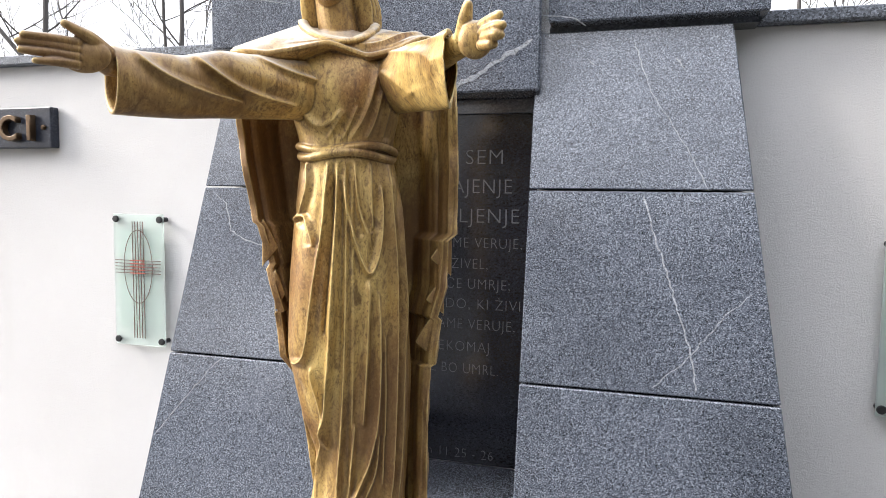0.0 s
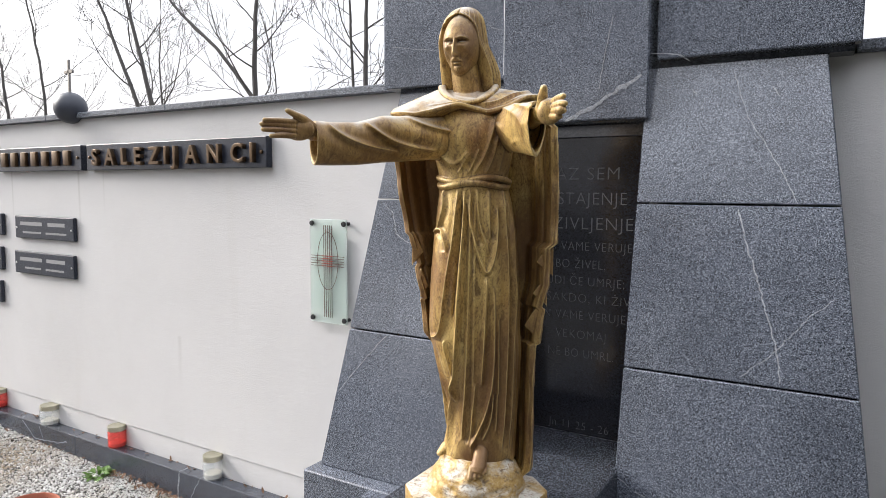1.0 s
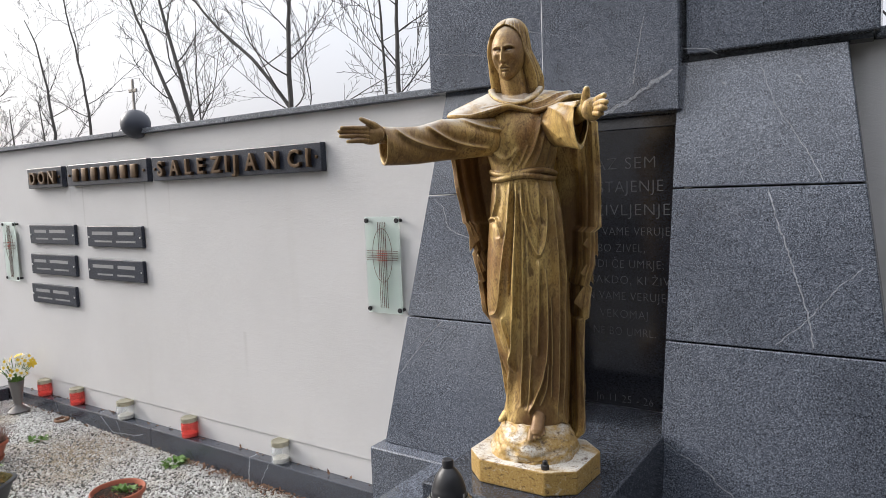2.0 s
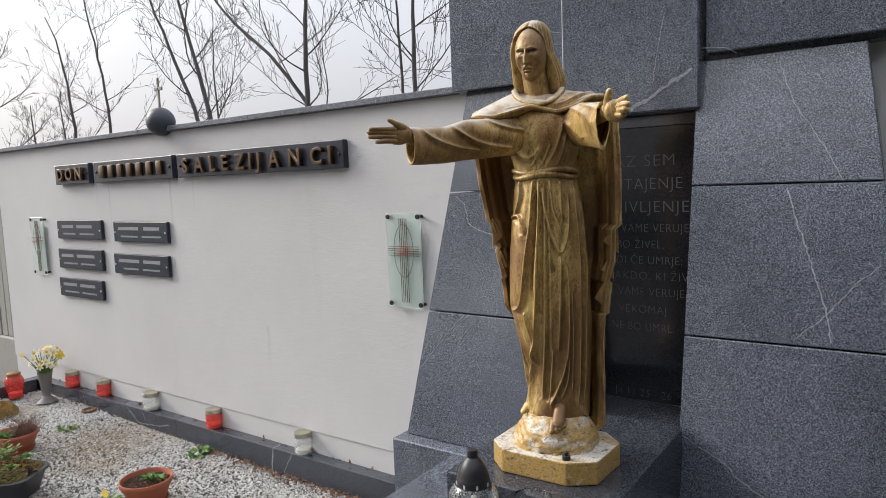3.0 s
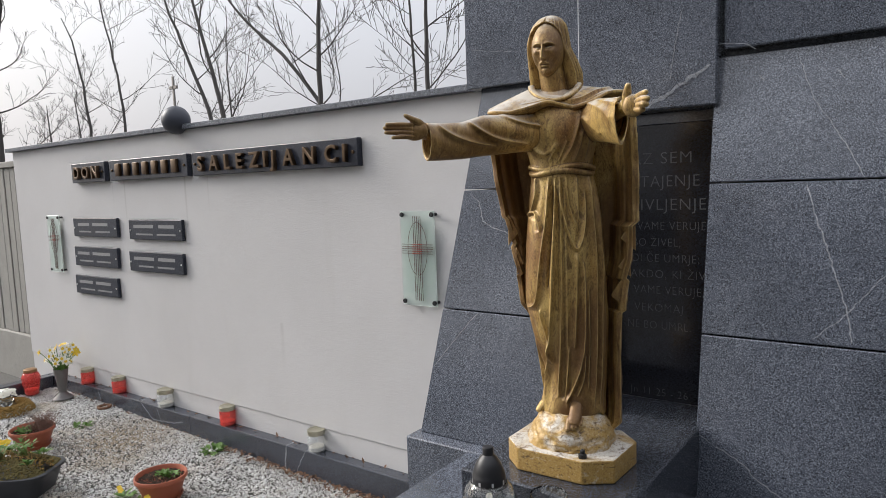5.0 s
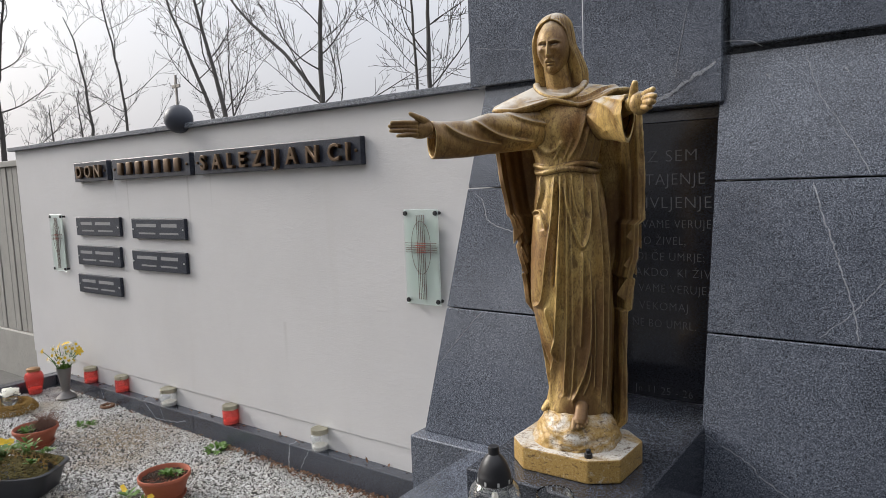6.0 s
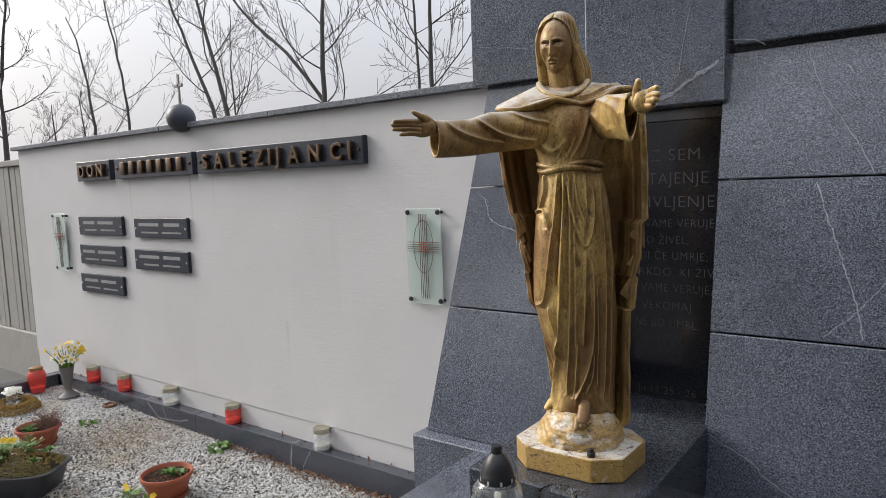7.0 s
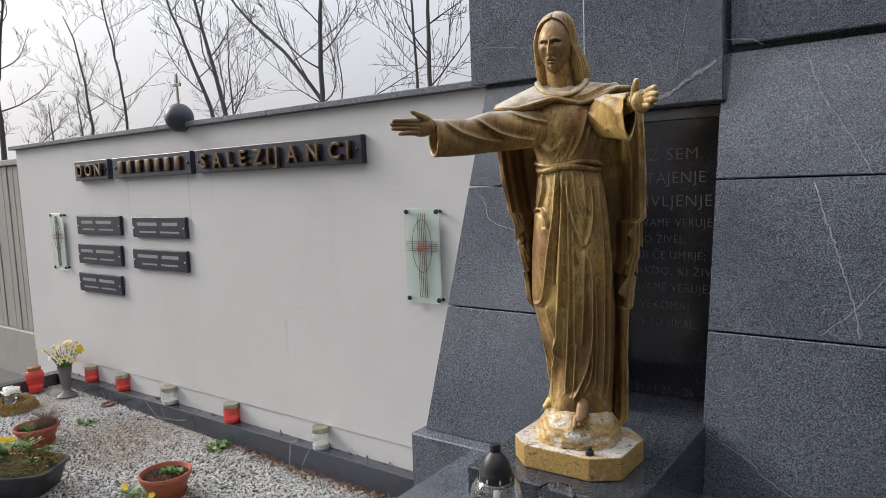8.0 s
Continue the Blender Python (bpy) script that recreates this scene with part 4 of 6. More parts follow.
def build_statue_base():
    top = empty("pedestal_plate", pose(0, 0, 0), "eight-sided gold-painted pedestal plate with a rock, worn pale", "pedestal")
    bm = bmesh.new()
    ring = [(1.059, -0.861), (1.119, -0.915), (1.313, -0.911), (1.383, -0.861), (1.388, -0.706), (1.323, -0.646), (1.120, -0.646), (1.059, -0.701)]
    lo = [bm.verts.new((x, y, BLOCK_TOP + 0.0005)) for x, y in ring]
    hi = [bm.verts.new((x, y, ST_Z1)) for x, y in ring]
    for k in range(8):
        bm.faces.new((lo[k], lo[(k + 1) % 8], hi[(k + 1) % 8], hi[k]))
    bm.faces.new(lo[::-1])
    bm.faces.new(hi)
    bmesh.ops.bevel(bm, geom=bm.edges[:], offset=0.004, segments=2, affect="EDGES", profile=0.5)
    plate = part("plate", bm, M_PLATE_SIDE, top)
    plate.data.materials.append(M_PLATE_TOP)
    for f in plate.data.polygons:
        f.material_index = 1 if f.normal.z > 0.5 else 0
    bm = bmesh.new()
    add_lathe(bm, [(0, -0.002), (0.011, -0.002), (0.011, 0.010), (0.007, 0.012), (0.007, 0.020), (0, 0.024)], 12, (1.305, -0.888, ST_Z1 + 0.001))
    part("bolt", bm, M_BLACK, top, "rusty dark bolt")
    # rock under the feet, with ledges
    fig = Sculpt()
    th = np.linspace(0, 1, 70)
    a = np.linspace(0, 2 * np.pi, 160, endpoint=False)
    prof_r = np.interp(th, [0, 0.18, 0.45, 0.72, 0.9, 1.0], [0.124, 0.121, 0.110, 0.083, 0.045, 0.0])
    prof_z = np.interp(th, [0, 0.18, 0.45, 0.72, 0.9, 1.0], [0.6965, 0.715, 0.748, 0.783, 0.800, 0.806])
    P = np.empty((70, 160, 3))
    for i in range(70):
        for j in range(160):
            ca, sa = math.cos(a[j]), math.sin(a[j])
            p = Vector((prof_r[i] * ca, prof_r[i] * sa, prof_z[i]))
            d = 0.0065 * noise.fractal(p * 18, 0.8, 2.1, 4) + 0.0042 * math.sin(190 * p.z + 7 * noise.noise(p * 16)) * (0.4 + 0.6 * noise.noise(p * 9))
            k = 1 + d / 0.1 * min(1.0, prof_r[i] / 0.05)
            P[i, j] = (-0.010 + p.x * k, 0.028 + p.y * k * 0.95, p.z)
    fig.add(P, True, caps=True)
    stone = fig.build("rock", [M_RUBBED])
    stone.parent = top


build_statue_base()

# ---------------------------------------------------------------- light veins in the stone
def ribbon(pts, width, jitter, seed, thick=0.0005):
    """A thin crooked band of quartz lying on a face; pts hold (x, y, z)."""
    rs = random.Random(seed)
    pts = [Vector(p) for p in pts]
    fine = []
    for a, b in zip(pts, pts[1:]):
        n = max(2, int((b - a).length / 0.012))
        fine += [a.lerp(b, k / n) for k in range(n)]
    fine.append(pts[-1])
    bm = bmesh.new()
    prev = None
    for i, p in enumerate(fine):
        d = (fine[min(i + 1, len(fine) - 1)] - fine[max(i - 1, 0)]).normalized()
        side = d.cross(Vector((0, 1, 0))).normalized()
        p = p + side * rs.uniform(-jitter, jitter)
        w = width * rs.uniform(0.45, 1.1) * (0.4 if i in (0, len(fine) - 1) else 1)
        row = [bm.verts.new(p + side * w / 2 + Vector((0, -thick, 0))), bm.verts.new(p - side * w / 2 + Vector((0, -thick, 0))),
               bm.verts.new(p - side * w / 2 + Vector((0, 0.002, 0))), bm.verts.new(p + side * w / 2 + Vector((0, 0.002, 0)))]
        if prev:
            for k in range(4):
                bm.faces.new((prev[k], prev[(k + 1) % 4], row[(k + 1) % 4], row[k]))
        prev = row
    bmesh.ops.recalc_face_normals(bm, faces=bm.faces[:])
    return bm


def on_face(pts):
    return [(x, face_y(z), z) for x, z in pts]


def flat(pts, y):
    return [(x, y, z) for x, z in pts]


def build_veins():
    back = pose(-CX, 0, 0)
    runs = [
        (on_face([(1.700, 1.81), (1.742, 1.681), (1.797, 1.597), (1.845, 1.515), (1.886, 1.432)]), 0.0028, 0.0018),
        (on_face([(1.735, 1.420), (1.756, 1.338), (1.791, 1.245), (1.819, 1.153), (1.854, 1.048), (1.868, 0.955)]), 0.0042, 0.003),
        (on_face([(1.985, 1.189), (1.928, 1.135), (1.845, 1.030), (1.768, 0.955)]), 0.0035, 0.003),
        (on_face([(1.585, 1.775), (1.600, 1.755)]), 0.004, 0.003),
        (on_face([(1.80, 1.765), (1.825, 1.735)]), 0.005, 0.003),
        (on_face([(0.502, 1.412), (0.542, 1.383), (0.567, 1.303), (0.62, 1.274), (0.71, 1.252)]), 0.0035, 0.0025),
        (on_face([(0.575, 0.935), (0.531, 0.890), (0.448, 0.790), (0.376, 0.700)]), 0.0038, 0.002),
        (on_face([(1.456, 0.622), (1.524, 0.587), (1.59, 0.556), (1.638, 0.514), (1.72, 0.47)]), 0.0045, 0.004),
        (flat([(1.443, 1.822), (1.392, 1.793), (1.305, 1.739), (1.20, 1.69)], -0.1475), 0.016, 0.004),
        (flat([(1.352, 2.008), (1.334, 1.929), (1.321, 1.857), (1.312, 1.784)], -0.1475), 0.0028, 0.002),
        (flat([(1.462, 1.886), (1.511, 1.882), (1.552, 1.873), (1.577, 1.853)], -0.1225), 0.0035, 0.001),
        (flat([(0.905, 2.04), (0.93, 2.02), (0.962, 2.012)], -0.1305), 0.0022, 0.001),
        (flat([(0.50, 2.0), (0.60, 1.985), (0.72, 1.965)], -0.1305), 0.0018, 0.002),
    ]
    for k, (pts, w, j) in enumerate(runs):
        bm = ribbon(pts, w, j, 40 + k)
        bmesh.ops.transform(bm, matrix=back, verts=bm.verts[:])
        part("quartz_vein", bm, M_VEIN, monument)
    kerb = bpy.data.objects["kerb"]
    for k, (pts, w) in enumerate((([(-0.798, 0.052), (-0.806, 0.0), (-0.812, -0.10)], 0.014), ([(-0.648, 0.050), (-0.69, 0.0), (-0.73, -0.06)], 0.004),
                                  ([(-2.232, 0.049), (-2.102, -0.018), (-1.87, -0.003), (-1.762, 0.018)], 0.006), ([(-2.05, 0.05), (-1.98, -0.05)], 0.003), ([(-2.80, 0.05), (-2.76, -0.03)], 0.004))):
        part("quartz_vein", ribbon(flat([(along(x), KERB_TOP + (z - 0.057) * 1.35) for x, z in pts], -0.0725), w, 0.004, 70 + k), M_VEIN, kerb)
    for k, (pts, w) in enumerate((([(-0.798, -0.072), (-0.790, -0.045), (-0.797, -0.012), (-0.792, 0.003)], 0.010), ([(-0.648, -0.072), (-0.625, -0.040)], 0.003), ([(-2.232, -0.072), (-2.260, -0.040), (-2.262, -0.010)], 0.004))):
        bm = ribbon([(along(x), 0.0, y) for x, y in pts], w, 0.004, 90 + k)
        bmesh.ops.transform(bm, matrix=pose(0, 0, KERB_TOP + 0.0004) @ Matrix.Rotation(-math.pi / 2, 4, "X"), verts=bm.verts[:])
        part("quartz_vein", bm, M_VEIN, kerb)


build_veins()


# ---------------------------------------------------------------- tablet inscription
def build_inscription():
    # words, middle height, capital height, right end, width of the given tail of the line
    rows = [("JAZ SEM", 1.527, 0.044, 1.343, "SEM", 0.112), ("VSTAJENJE", 1.442, 0.044, 1.371, "TAJENJE", 0.216), ("IN ŽIVLJENJE", 1.356, 0.044, 1.394, "IVLJENJE", 0.237),
            ("KDOR VAME VERUJE,", 1.276, 0.032, 1.403, "VAME VERUJE,", 0.262), ("BO ŽIVEL,", 1.214, 0.032, 1.303, "BO ŽIVEL,", 0.178), ("TUDI ČE UMRJE;", 1.154, 0.032, 1.370, "ČE UMRJE;", 0.192),
            ("IN VSAKDO, KI ŽIVI", 1.094, 0.032, 1.402, "KI ŽIVI", 0.130), ("IN VAME VERUJE,", 1.033, 0.032, 1.387, "VAME VERUJE,", 0.262), ("VEKOMAJ", 0.965, 0.032, 1.311, "VEKOMAJ", 0.184),
            ("NE BO UMRL.", 0.898, 0.032, 1.340, "NE BO UMRL.", 0.238), ("Jn 11 25 - 26", 0.637, 0.030, 1.329, "Jn 11 25 - 26", 0.222)]
    for words, z, h, right_end, tail, wide in rows:
        size = h * 1.40
        lo, hi = text_width(tail, size)
        k = wide / (hi - lo)
        end = text_width(words, size)[1]
        for i, ch in enumerate(words):
            if ch == " ":
                continue
            right = text_width(words[:i + 1], size)[1]
            x = right_end - k * (end - right)
            me = text_mesh(ch, size, 0.0007, "LEFT", 1.0, 0.0, -0.0011)
            me.transform(Matrix.Translation((-max(v.co.x for v in me.vertices), 0, 0)))
            me.transform(Matrix.Diagonal((k, 1, 1, 1)))
            wd = max(v.co.x for v in me.vertices) - min(v.co.x for v in me.vertices)
            if x - wd < 0.990:
                continue
            me.materials.append(M_INSCRIPTION)
            ob = new("letter", me)
            ob.parent = tablet
            ob.matrix_local = pose(x - CX, -0.0072, z - h / 2, 90)


build_inscription()


# ---------------------------------------------------------------- plaques on the wall
def letter_plaque(words, x0, x1, as_bars):
    xm = (x0 + x1) / 2
    top = empty("letter_plaque", pose(xm, -0.002, 1.634), "dark stone plaque with raised bronze letters on the wall", "plaque", "heading plaques")
    part("board", box(x0 - xm, x1 - xm, -0.036, 0.0, -0.071, 0.071, 0.004, 2), M_PLAQUE, top)
    for x in (x0 - xm + 0.03, x1 - xm - 0.03):
        bm = bmesh.new()
        add_lathe(bm, [(0, 0), (0.009, 0), (0.009, 0.006), (0.006, 0.009), (0, 0.010)], 14)
        bmesh.ops.transform(bm, matrix=pose(x, -0.036, 0, 90), verts=bm.verts[:])
        part("stud", bm, M_BRONZE, top, smooth=True)
    inner = (x1 - x0) - 0.13
    n = len(words)
    lo, hi = (0, 1) if as_bars else text_width(words, 0.122, 1.25)
    for k, ch in enumerate(words):
        if as_bars:
            cx = (x0 - xm) + 0.065 + inner * (k + 0.5) / n
            bm = box(cx - inner / n * 0.26, cx + inner / n * 0.26, -0.056, -0.034, -0.043, 0.043, 0.006, 2)
            part("raised_bar", bm, M_BRONZE, top, smooth=True)
        else:
            right = text_width(words[:k + 1], 0.122, 1.25)[1]
            me = text_mesh(ch, 0.122, 0.010, "LEFT", 1.0, 0.003)
            me.transform(Matrix.Translation((-max(v.co.x for v in me.vertices), 0, 0)))
            me.materials.append(M_BRONZE)
            ob = new("letter", me)
            ob.parent = top
            ob.matrix_local = pose((x0 - xm) + 0.065 + inner * (right - lo) / (hi - lo), -0.049, -0.044, 90)


letter_plaque("SALEZIJANCI", -1.648, -0.256, False)
letter_plaque("BBBBBBB", -2.632, -1.703, True)
letter_plaque("DON", -3.193, -2.709, False)


def name_plaque(x0, x1, z0, z1, words, dates):
    xm, zm = (x0 + x1) / 2, (z0 + z1) / 2
    top = empty("name_plaque", pose(xm, -0.002, zm), "small dark stone name plaque screwed to the wall", "plaque", "name plaques")
    w, h = x1 - x0, z1 - z0
    part("board", box(-w / 2, w / 2, -0.023, 0.0, -h / 2, h / 2, 0.005, 2), M_PLAQUE, top)
    for x in (-w / 2 + 0.022, w / 2 - 0.022):
        bm = bmesh.new()
        add_lathe(bm, [(0, 0), (0.006, 0), (0.006, 0.004), (0, 0.006)], 12)
        bmesh.ops.transform(bm, matrix=pose(x, -0.023, -0.004, 90), verts=bm.verts[:])
        part("screw", bm, M_PALE_LETTERS, top)
    for a, b, zc, hh in [(p, q, h * 0.16, 0.034) for p, q in words] + [(p, q, -h * 0.23, 0.018) for p, q in dates]:
        part("text_bar", box(a * w, b * w, -0.0242, -0.022, zc - hh * 0.32, zc + hh * 0.32, 0.0), M_PLAQUE_TEXT, top)


for (x0, x1, z0, z1), words, dates in (
        ((-3.269, -2.630, 1.168, 1.307), [(-0.38, -0.12), (-0.04, 0.30)], [(-0.36, -0.08), (0.02, 0.34)]),
        ((-2.471, -1.830, 1.160, 1.298), [(-0.40, -0.02), (0.08, 0.36)], [(-0.36, -0.04), (0.04, 0.38)]),
        ((-3.285, -2.655, 0.943, 1.092), [(-0.42, -0.14), (-0.06, 0.34)], [(-0.38, -0.06), (0.02, 0.34)]),
        ((-2.496, -1.844, 0.938, 1.077), [(-0.40, -0.02), (0.06, 0.36)], [(-0.32, -0.04), (0.04, 0.34)]),
        ((-3.310, -2.685, 0.727, 0.869), [(-0.40, -0.08), (0.0, 0.34)], [(-0.38, -0.04), (0.04, 0.36)])):
    name_plaque(x0, x1, z0 - 0.008, z1 - 0.008, words, dates)


# ---------------------------------------------------------------- glass panels
M_PANE = glass_material("frosted_green_glass", (0.68, 0.76, 0.73), 0.32, 0.75)
M_PANE_FROST = plain_material("sandblasted_glass", (0.31, 0.39, 0.36), 0.5, 0, 0.06, 9)
M_LINE = plain_material("dark_red_brown_enamel", (0.15, 0.085, 0.075), 0.5)
M_RED_LINE = plain_material("red_enamel", (0.36, 0.085, 0.06), 0.5)


def glass_panel():
    top = empty("wall_ornament", pose(0, 0, 0), "frosted glass panel with a striped cross and oval on the wall", "glass panel", "glass panels")
    pane = part("pane", box(-0.1010, 0.1010, -0.034, -0.026, -0.226, 0.226, 0.002), M_PANE, top)
    pane.visible_shadow = False
    part("frosting", box(-0.085, 0.085, -0.0255, -0.0245, -0.17, 0.175, 0.0), M_PANE_FROST, top, "pale sandblasted field")
    y0, y1 = -0.0362, -0.0342
    zc = 0.001
    for k in range(5):
        d = (k - 2) * 0.0108
        part("upright_stripe", box(d - 0.0009, d + 0.0009, y0, y1, -0.20, 0.20, 0.0), M_LINE, top)
        part("cross_stripe", box(-0.092, 0.092, y0 - 0.0022, y1 - 0.0022, 0.0 + zc + d + 0.045 - 0.0011, zc + d + 0.045 + 0.0011, 0.0), M_LINE, top)
    for k in range(5):
        d = (k - 2) * 0.0108
        part("red_stripe", box(-0.030, 0.030, y0 - 0.0040, y0 - 0.0024, zc + d + 0.045 - 0.0018, zc + d + 0.045 + 0.0018, 0.0), M_RED_LINE, top)
    bm = bmesh.new()
    ring = [(0.057 * math.sin(q), -0.036, zc + 0.045 + 0.125 * math.cos(q)) for q in (2 * math.pi * k / 72 for k in range(73))]
    add_tube(bm, ring, [0.0012] * 73, 6)
    part("oval", bm, M_LINE, top, smooth=True)
    for x in (-0.0885, 0.0885):
        for z in (-0.2075, 0.2075):
            bm = bmesh.new()
            add_lathe(bm, [(0, -0.004), (0.008, -0.004), (0.008, 0.026), (0.0115, 0.027), (0.0115, 0.036), (0.010, 0.039), (0, 0.040)], 18)
            bmesh.ops.transform(bm, matrix=pose(x, -0.001, z, 90), verts=bm.verts[:])
            part("standoff", bm, M_BLACK, top, "black capped standoff screw", smooth=True)
    return top


panel = glass_panel()
panel.matrix_basis = pose(0.095, 0, 1.1125)
copy_thing(panel, pose(-3.583, 0, 1.095))
copy_thing(panel, pose(2.413, 0, 1.098))


# ---------------------------------------------------------------- ball and cross on the coping
def build_ball():
    top = empty("ball_finial", pose(-1.805, -0.025, WALL_TOP + 0.031), "dark stone ball with a small metal cross on the coping", "finial")
    bm = bmesh.new()
    bmesh.ops.create_uvsphere(bm, u_segments=40, v_segments=24, radius=0.088)
    bmesh.ops.translate(bm, vec=(0, 0, 0.030), verts=bm.verts[:])
    part("ball", bm, M_BALL, top, smooth=True)
    part("cross_stem", box(-0.0075, 0.0075, -0.006, 0.006, 0.112, 0.300, 0.002), M_STEEL, top)
    part("cross_bar", box(-0.040, 0.040, -0.006, 0.006, 0.222, 0.242, 0.002), M_STEEL, top)


M_BALL = plain_material("dark_blue_grey_stone", (0.035, 0.040, 0.055), 0.45, 0, 0.2, 20)
build_ball()

# ---------------------------------------------------------------- grave candles
def thin_glass_material(name, colour, milk, sheen):
    """Thin coloured glass: light goes straight through and is tinted, with a little milky body and gloss."""
    m = Mat(name, 0.12)
    m.base(milk)
    clear = m.n.new("ShaderNodeBsdfTransparent")
    clear.inputs[0].default_value = (*colour, 1)
    both = m.n.new("ShaderNodeMixShader")
    both.inputs[0].default_value = sheen
    m.l.new(clear.outputs[0], both.inputs[1])
    m.l.new(m.b.outputs[0], both.inputs[2])
    m.l.new(both.outputs[0], m.n["Material Output"].inputs[0])
    return m.m


M_RED_GLASS = thin_glass_material("red_glass", (0.99, 0.66, 0.63), (0.78, 0.16, 0.14), 0.30)
M_CLEAR = glass_material("clear_glass", (0.96, 0.97, 0.95), 0.04, 1.0)
M_RIBBED = thin_glass_material("ribbed_clear_glass", (0.95, 0.96, 0.96), (0.72, 0.74, 0.76), 0.20)
M_WAX = plain_material("pale_wax", (0.50, 0.475, 0.41), 0.6, 0, 0.12, 20)
M_RED_WAX = plain_material("red_wax", (0.74, 0.30, 0.27), 0.6, 0, 0.12, 20)


def jar_candle(glass, wax, ribbed, label, fill, h=0.126):
    top = empty("grave_candle", pose(0, 0, 0), label, "grave candle", "candles on the kerb")
    prof = [(0, 0.0), (0.040, 0.0), (0.043, 0.006)]
    n = 11
    for k in range(n):
        z = 0.010 + (h - 0.045) * k / (n - 1)
        prof.append((0.043 + (0.0024 if ribbed and k % 2 else 0.0), z))
    prof += [(0.040, h - 0.030), (0.040, h - 0.022)]
    inner = [(r - 0.003, max(z, 0.005)) for r, z in prof[::-1] if r > 0.01] + [(0, 0.005)]
    jar = part("jar", lathe(prof + inner, 32), glass, top, smooth=True, angle=60)
    jar.visible_shadow = not ribbed
    part("wax", lathe([(0, 0.006), (0.036, 0.006), (0.0385, h * fill), (0.034, h * (fill + 0.03)), (0.008, h * fill), (0, h * fill)], 24), wax, top, smooth=True)
    lid = part("lid", lathe([(0, h - 0.002), (0.030, h - 0.002), (0.033, h - 0.0005), (0.040, h), (0.0425, h - 0.003), (0.0425, h - 0.026), (0.0405, h - 0.027), (0.0405, h - 0.006), (0, h - 0.006)], 32), M_LID, top, "tarnished brass-coloured lid", smooth=True, angle=30)
    part("lid_rim", lathe([(0.036, h + 0.0008), (0.039, h + 0.0016), (0.042, h + 0.0006), (0.0425, h - 0.002)], 32), M_LID, lid, smooth=True)
    return top


red = jar_candle(M_RED_GLASS, M_RED_WAX, False, "red glass grave candle with metal lid on the kerb", 0.20)
clear = jar_candle(M_RIBBED, M_WAX, True, "clear glass grave candle with metal lid on the kerb", 0.22)
clear.matrix_basis = pose(-0.680, -0.030, KERB_TOP + 0.0005, 0, 0, 20) @ Matrix.Diagonal((1.14, 1.14, 0.97, 1))
copy_thing(clear, pose(-2.165, -0.030, KERB_TOP + 0.0005, 0, 0, 130) @ Matrix.Diagonal((1.14, 1.14, 0.98, 1)))
red.matrix_basis = pose(-1.480, -0.030, KERB_TOP + 0.0005, 0, 0, 50) @ Matrix.Diagonal((1.14, 1.14, 0.95, 1))
copy_thing(red, pose(-2.780, -0.030, KERB_TOP + 0.0005, 0, 0, 170))
copy_thing(red, pose(-3.245, -0.030, KERB_TOP + 0.0005, 0, 0, 260))


def tall_candle():
    top = empty("tall_grave_candle", pose(-3.655, -0.275, bed_z(-3.66) + 0.006) @ Matrix.Diagonal((1.12, 1.12, 0.92, 1)), "tall red grave candle with brown lid on the gravel", "grave candle")
    prof = [(0, 0), (0.040, 0), (0.043, 0.008), (0.050, 0.06), (0.058, 0.12), (0.060, 0.155), (0.050, 0.183), (0.042, 0.192), (0.042, 0.200)]
    bm = lathe(prof + [(r - 0.003, max(z, 0.006)) for r, z in prof[::-1] if r > 0.01] + [(0, 0.006)], 36)
    part("jar", bm, M_RED_GLASS, top, smooth=True)
    part("wax", lathe([(0, 0.007), (0.038, 0.007), (0.044, 0.05), (0, 0.05)], 24), M_RED_WAX, top, smooth=True)
    part("lid", lathe([(0, 0.226), (0.030, 0.226), (0.043, 0.220), (0.044, 0.198), (0.041, 0.198), (0.041, 0.204), (0, 0.204)], 32), M_BROWN_LID, top, "brown metal lid", smooth=True)


tall_candle()


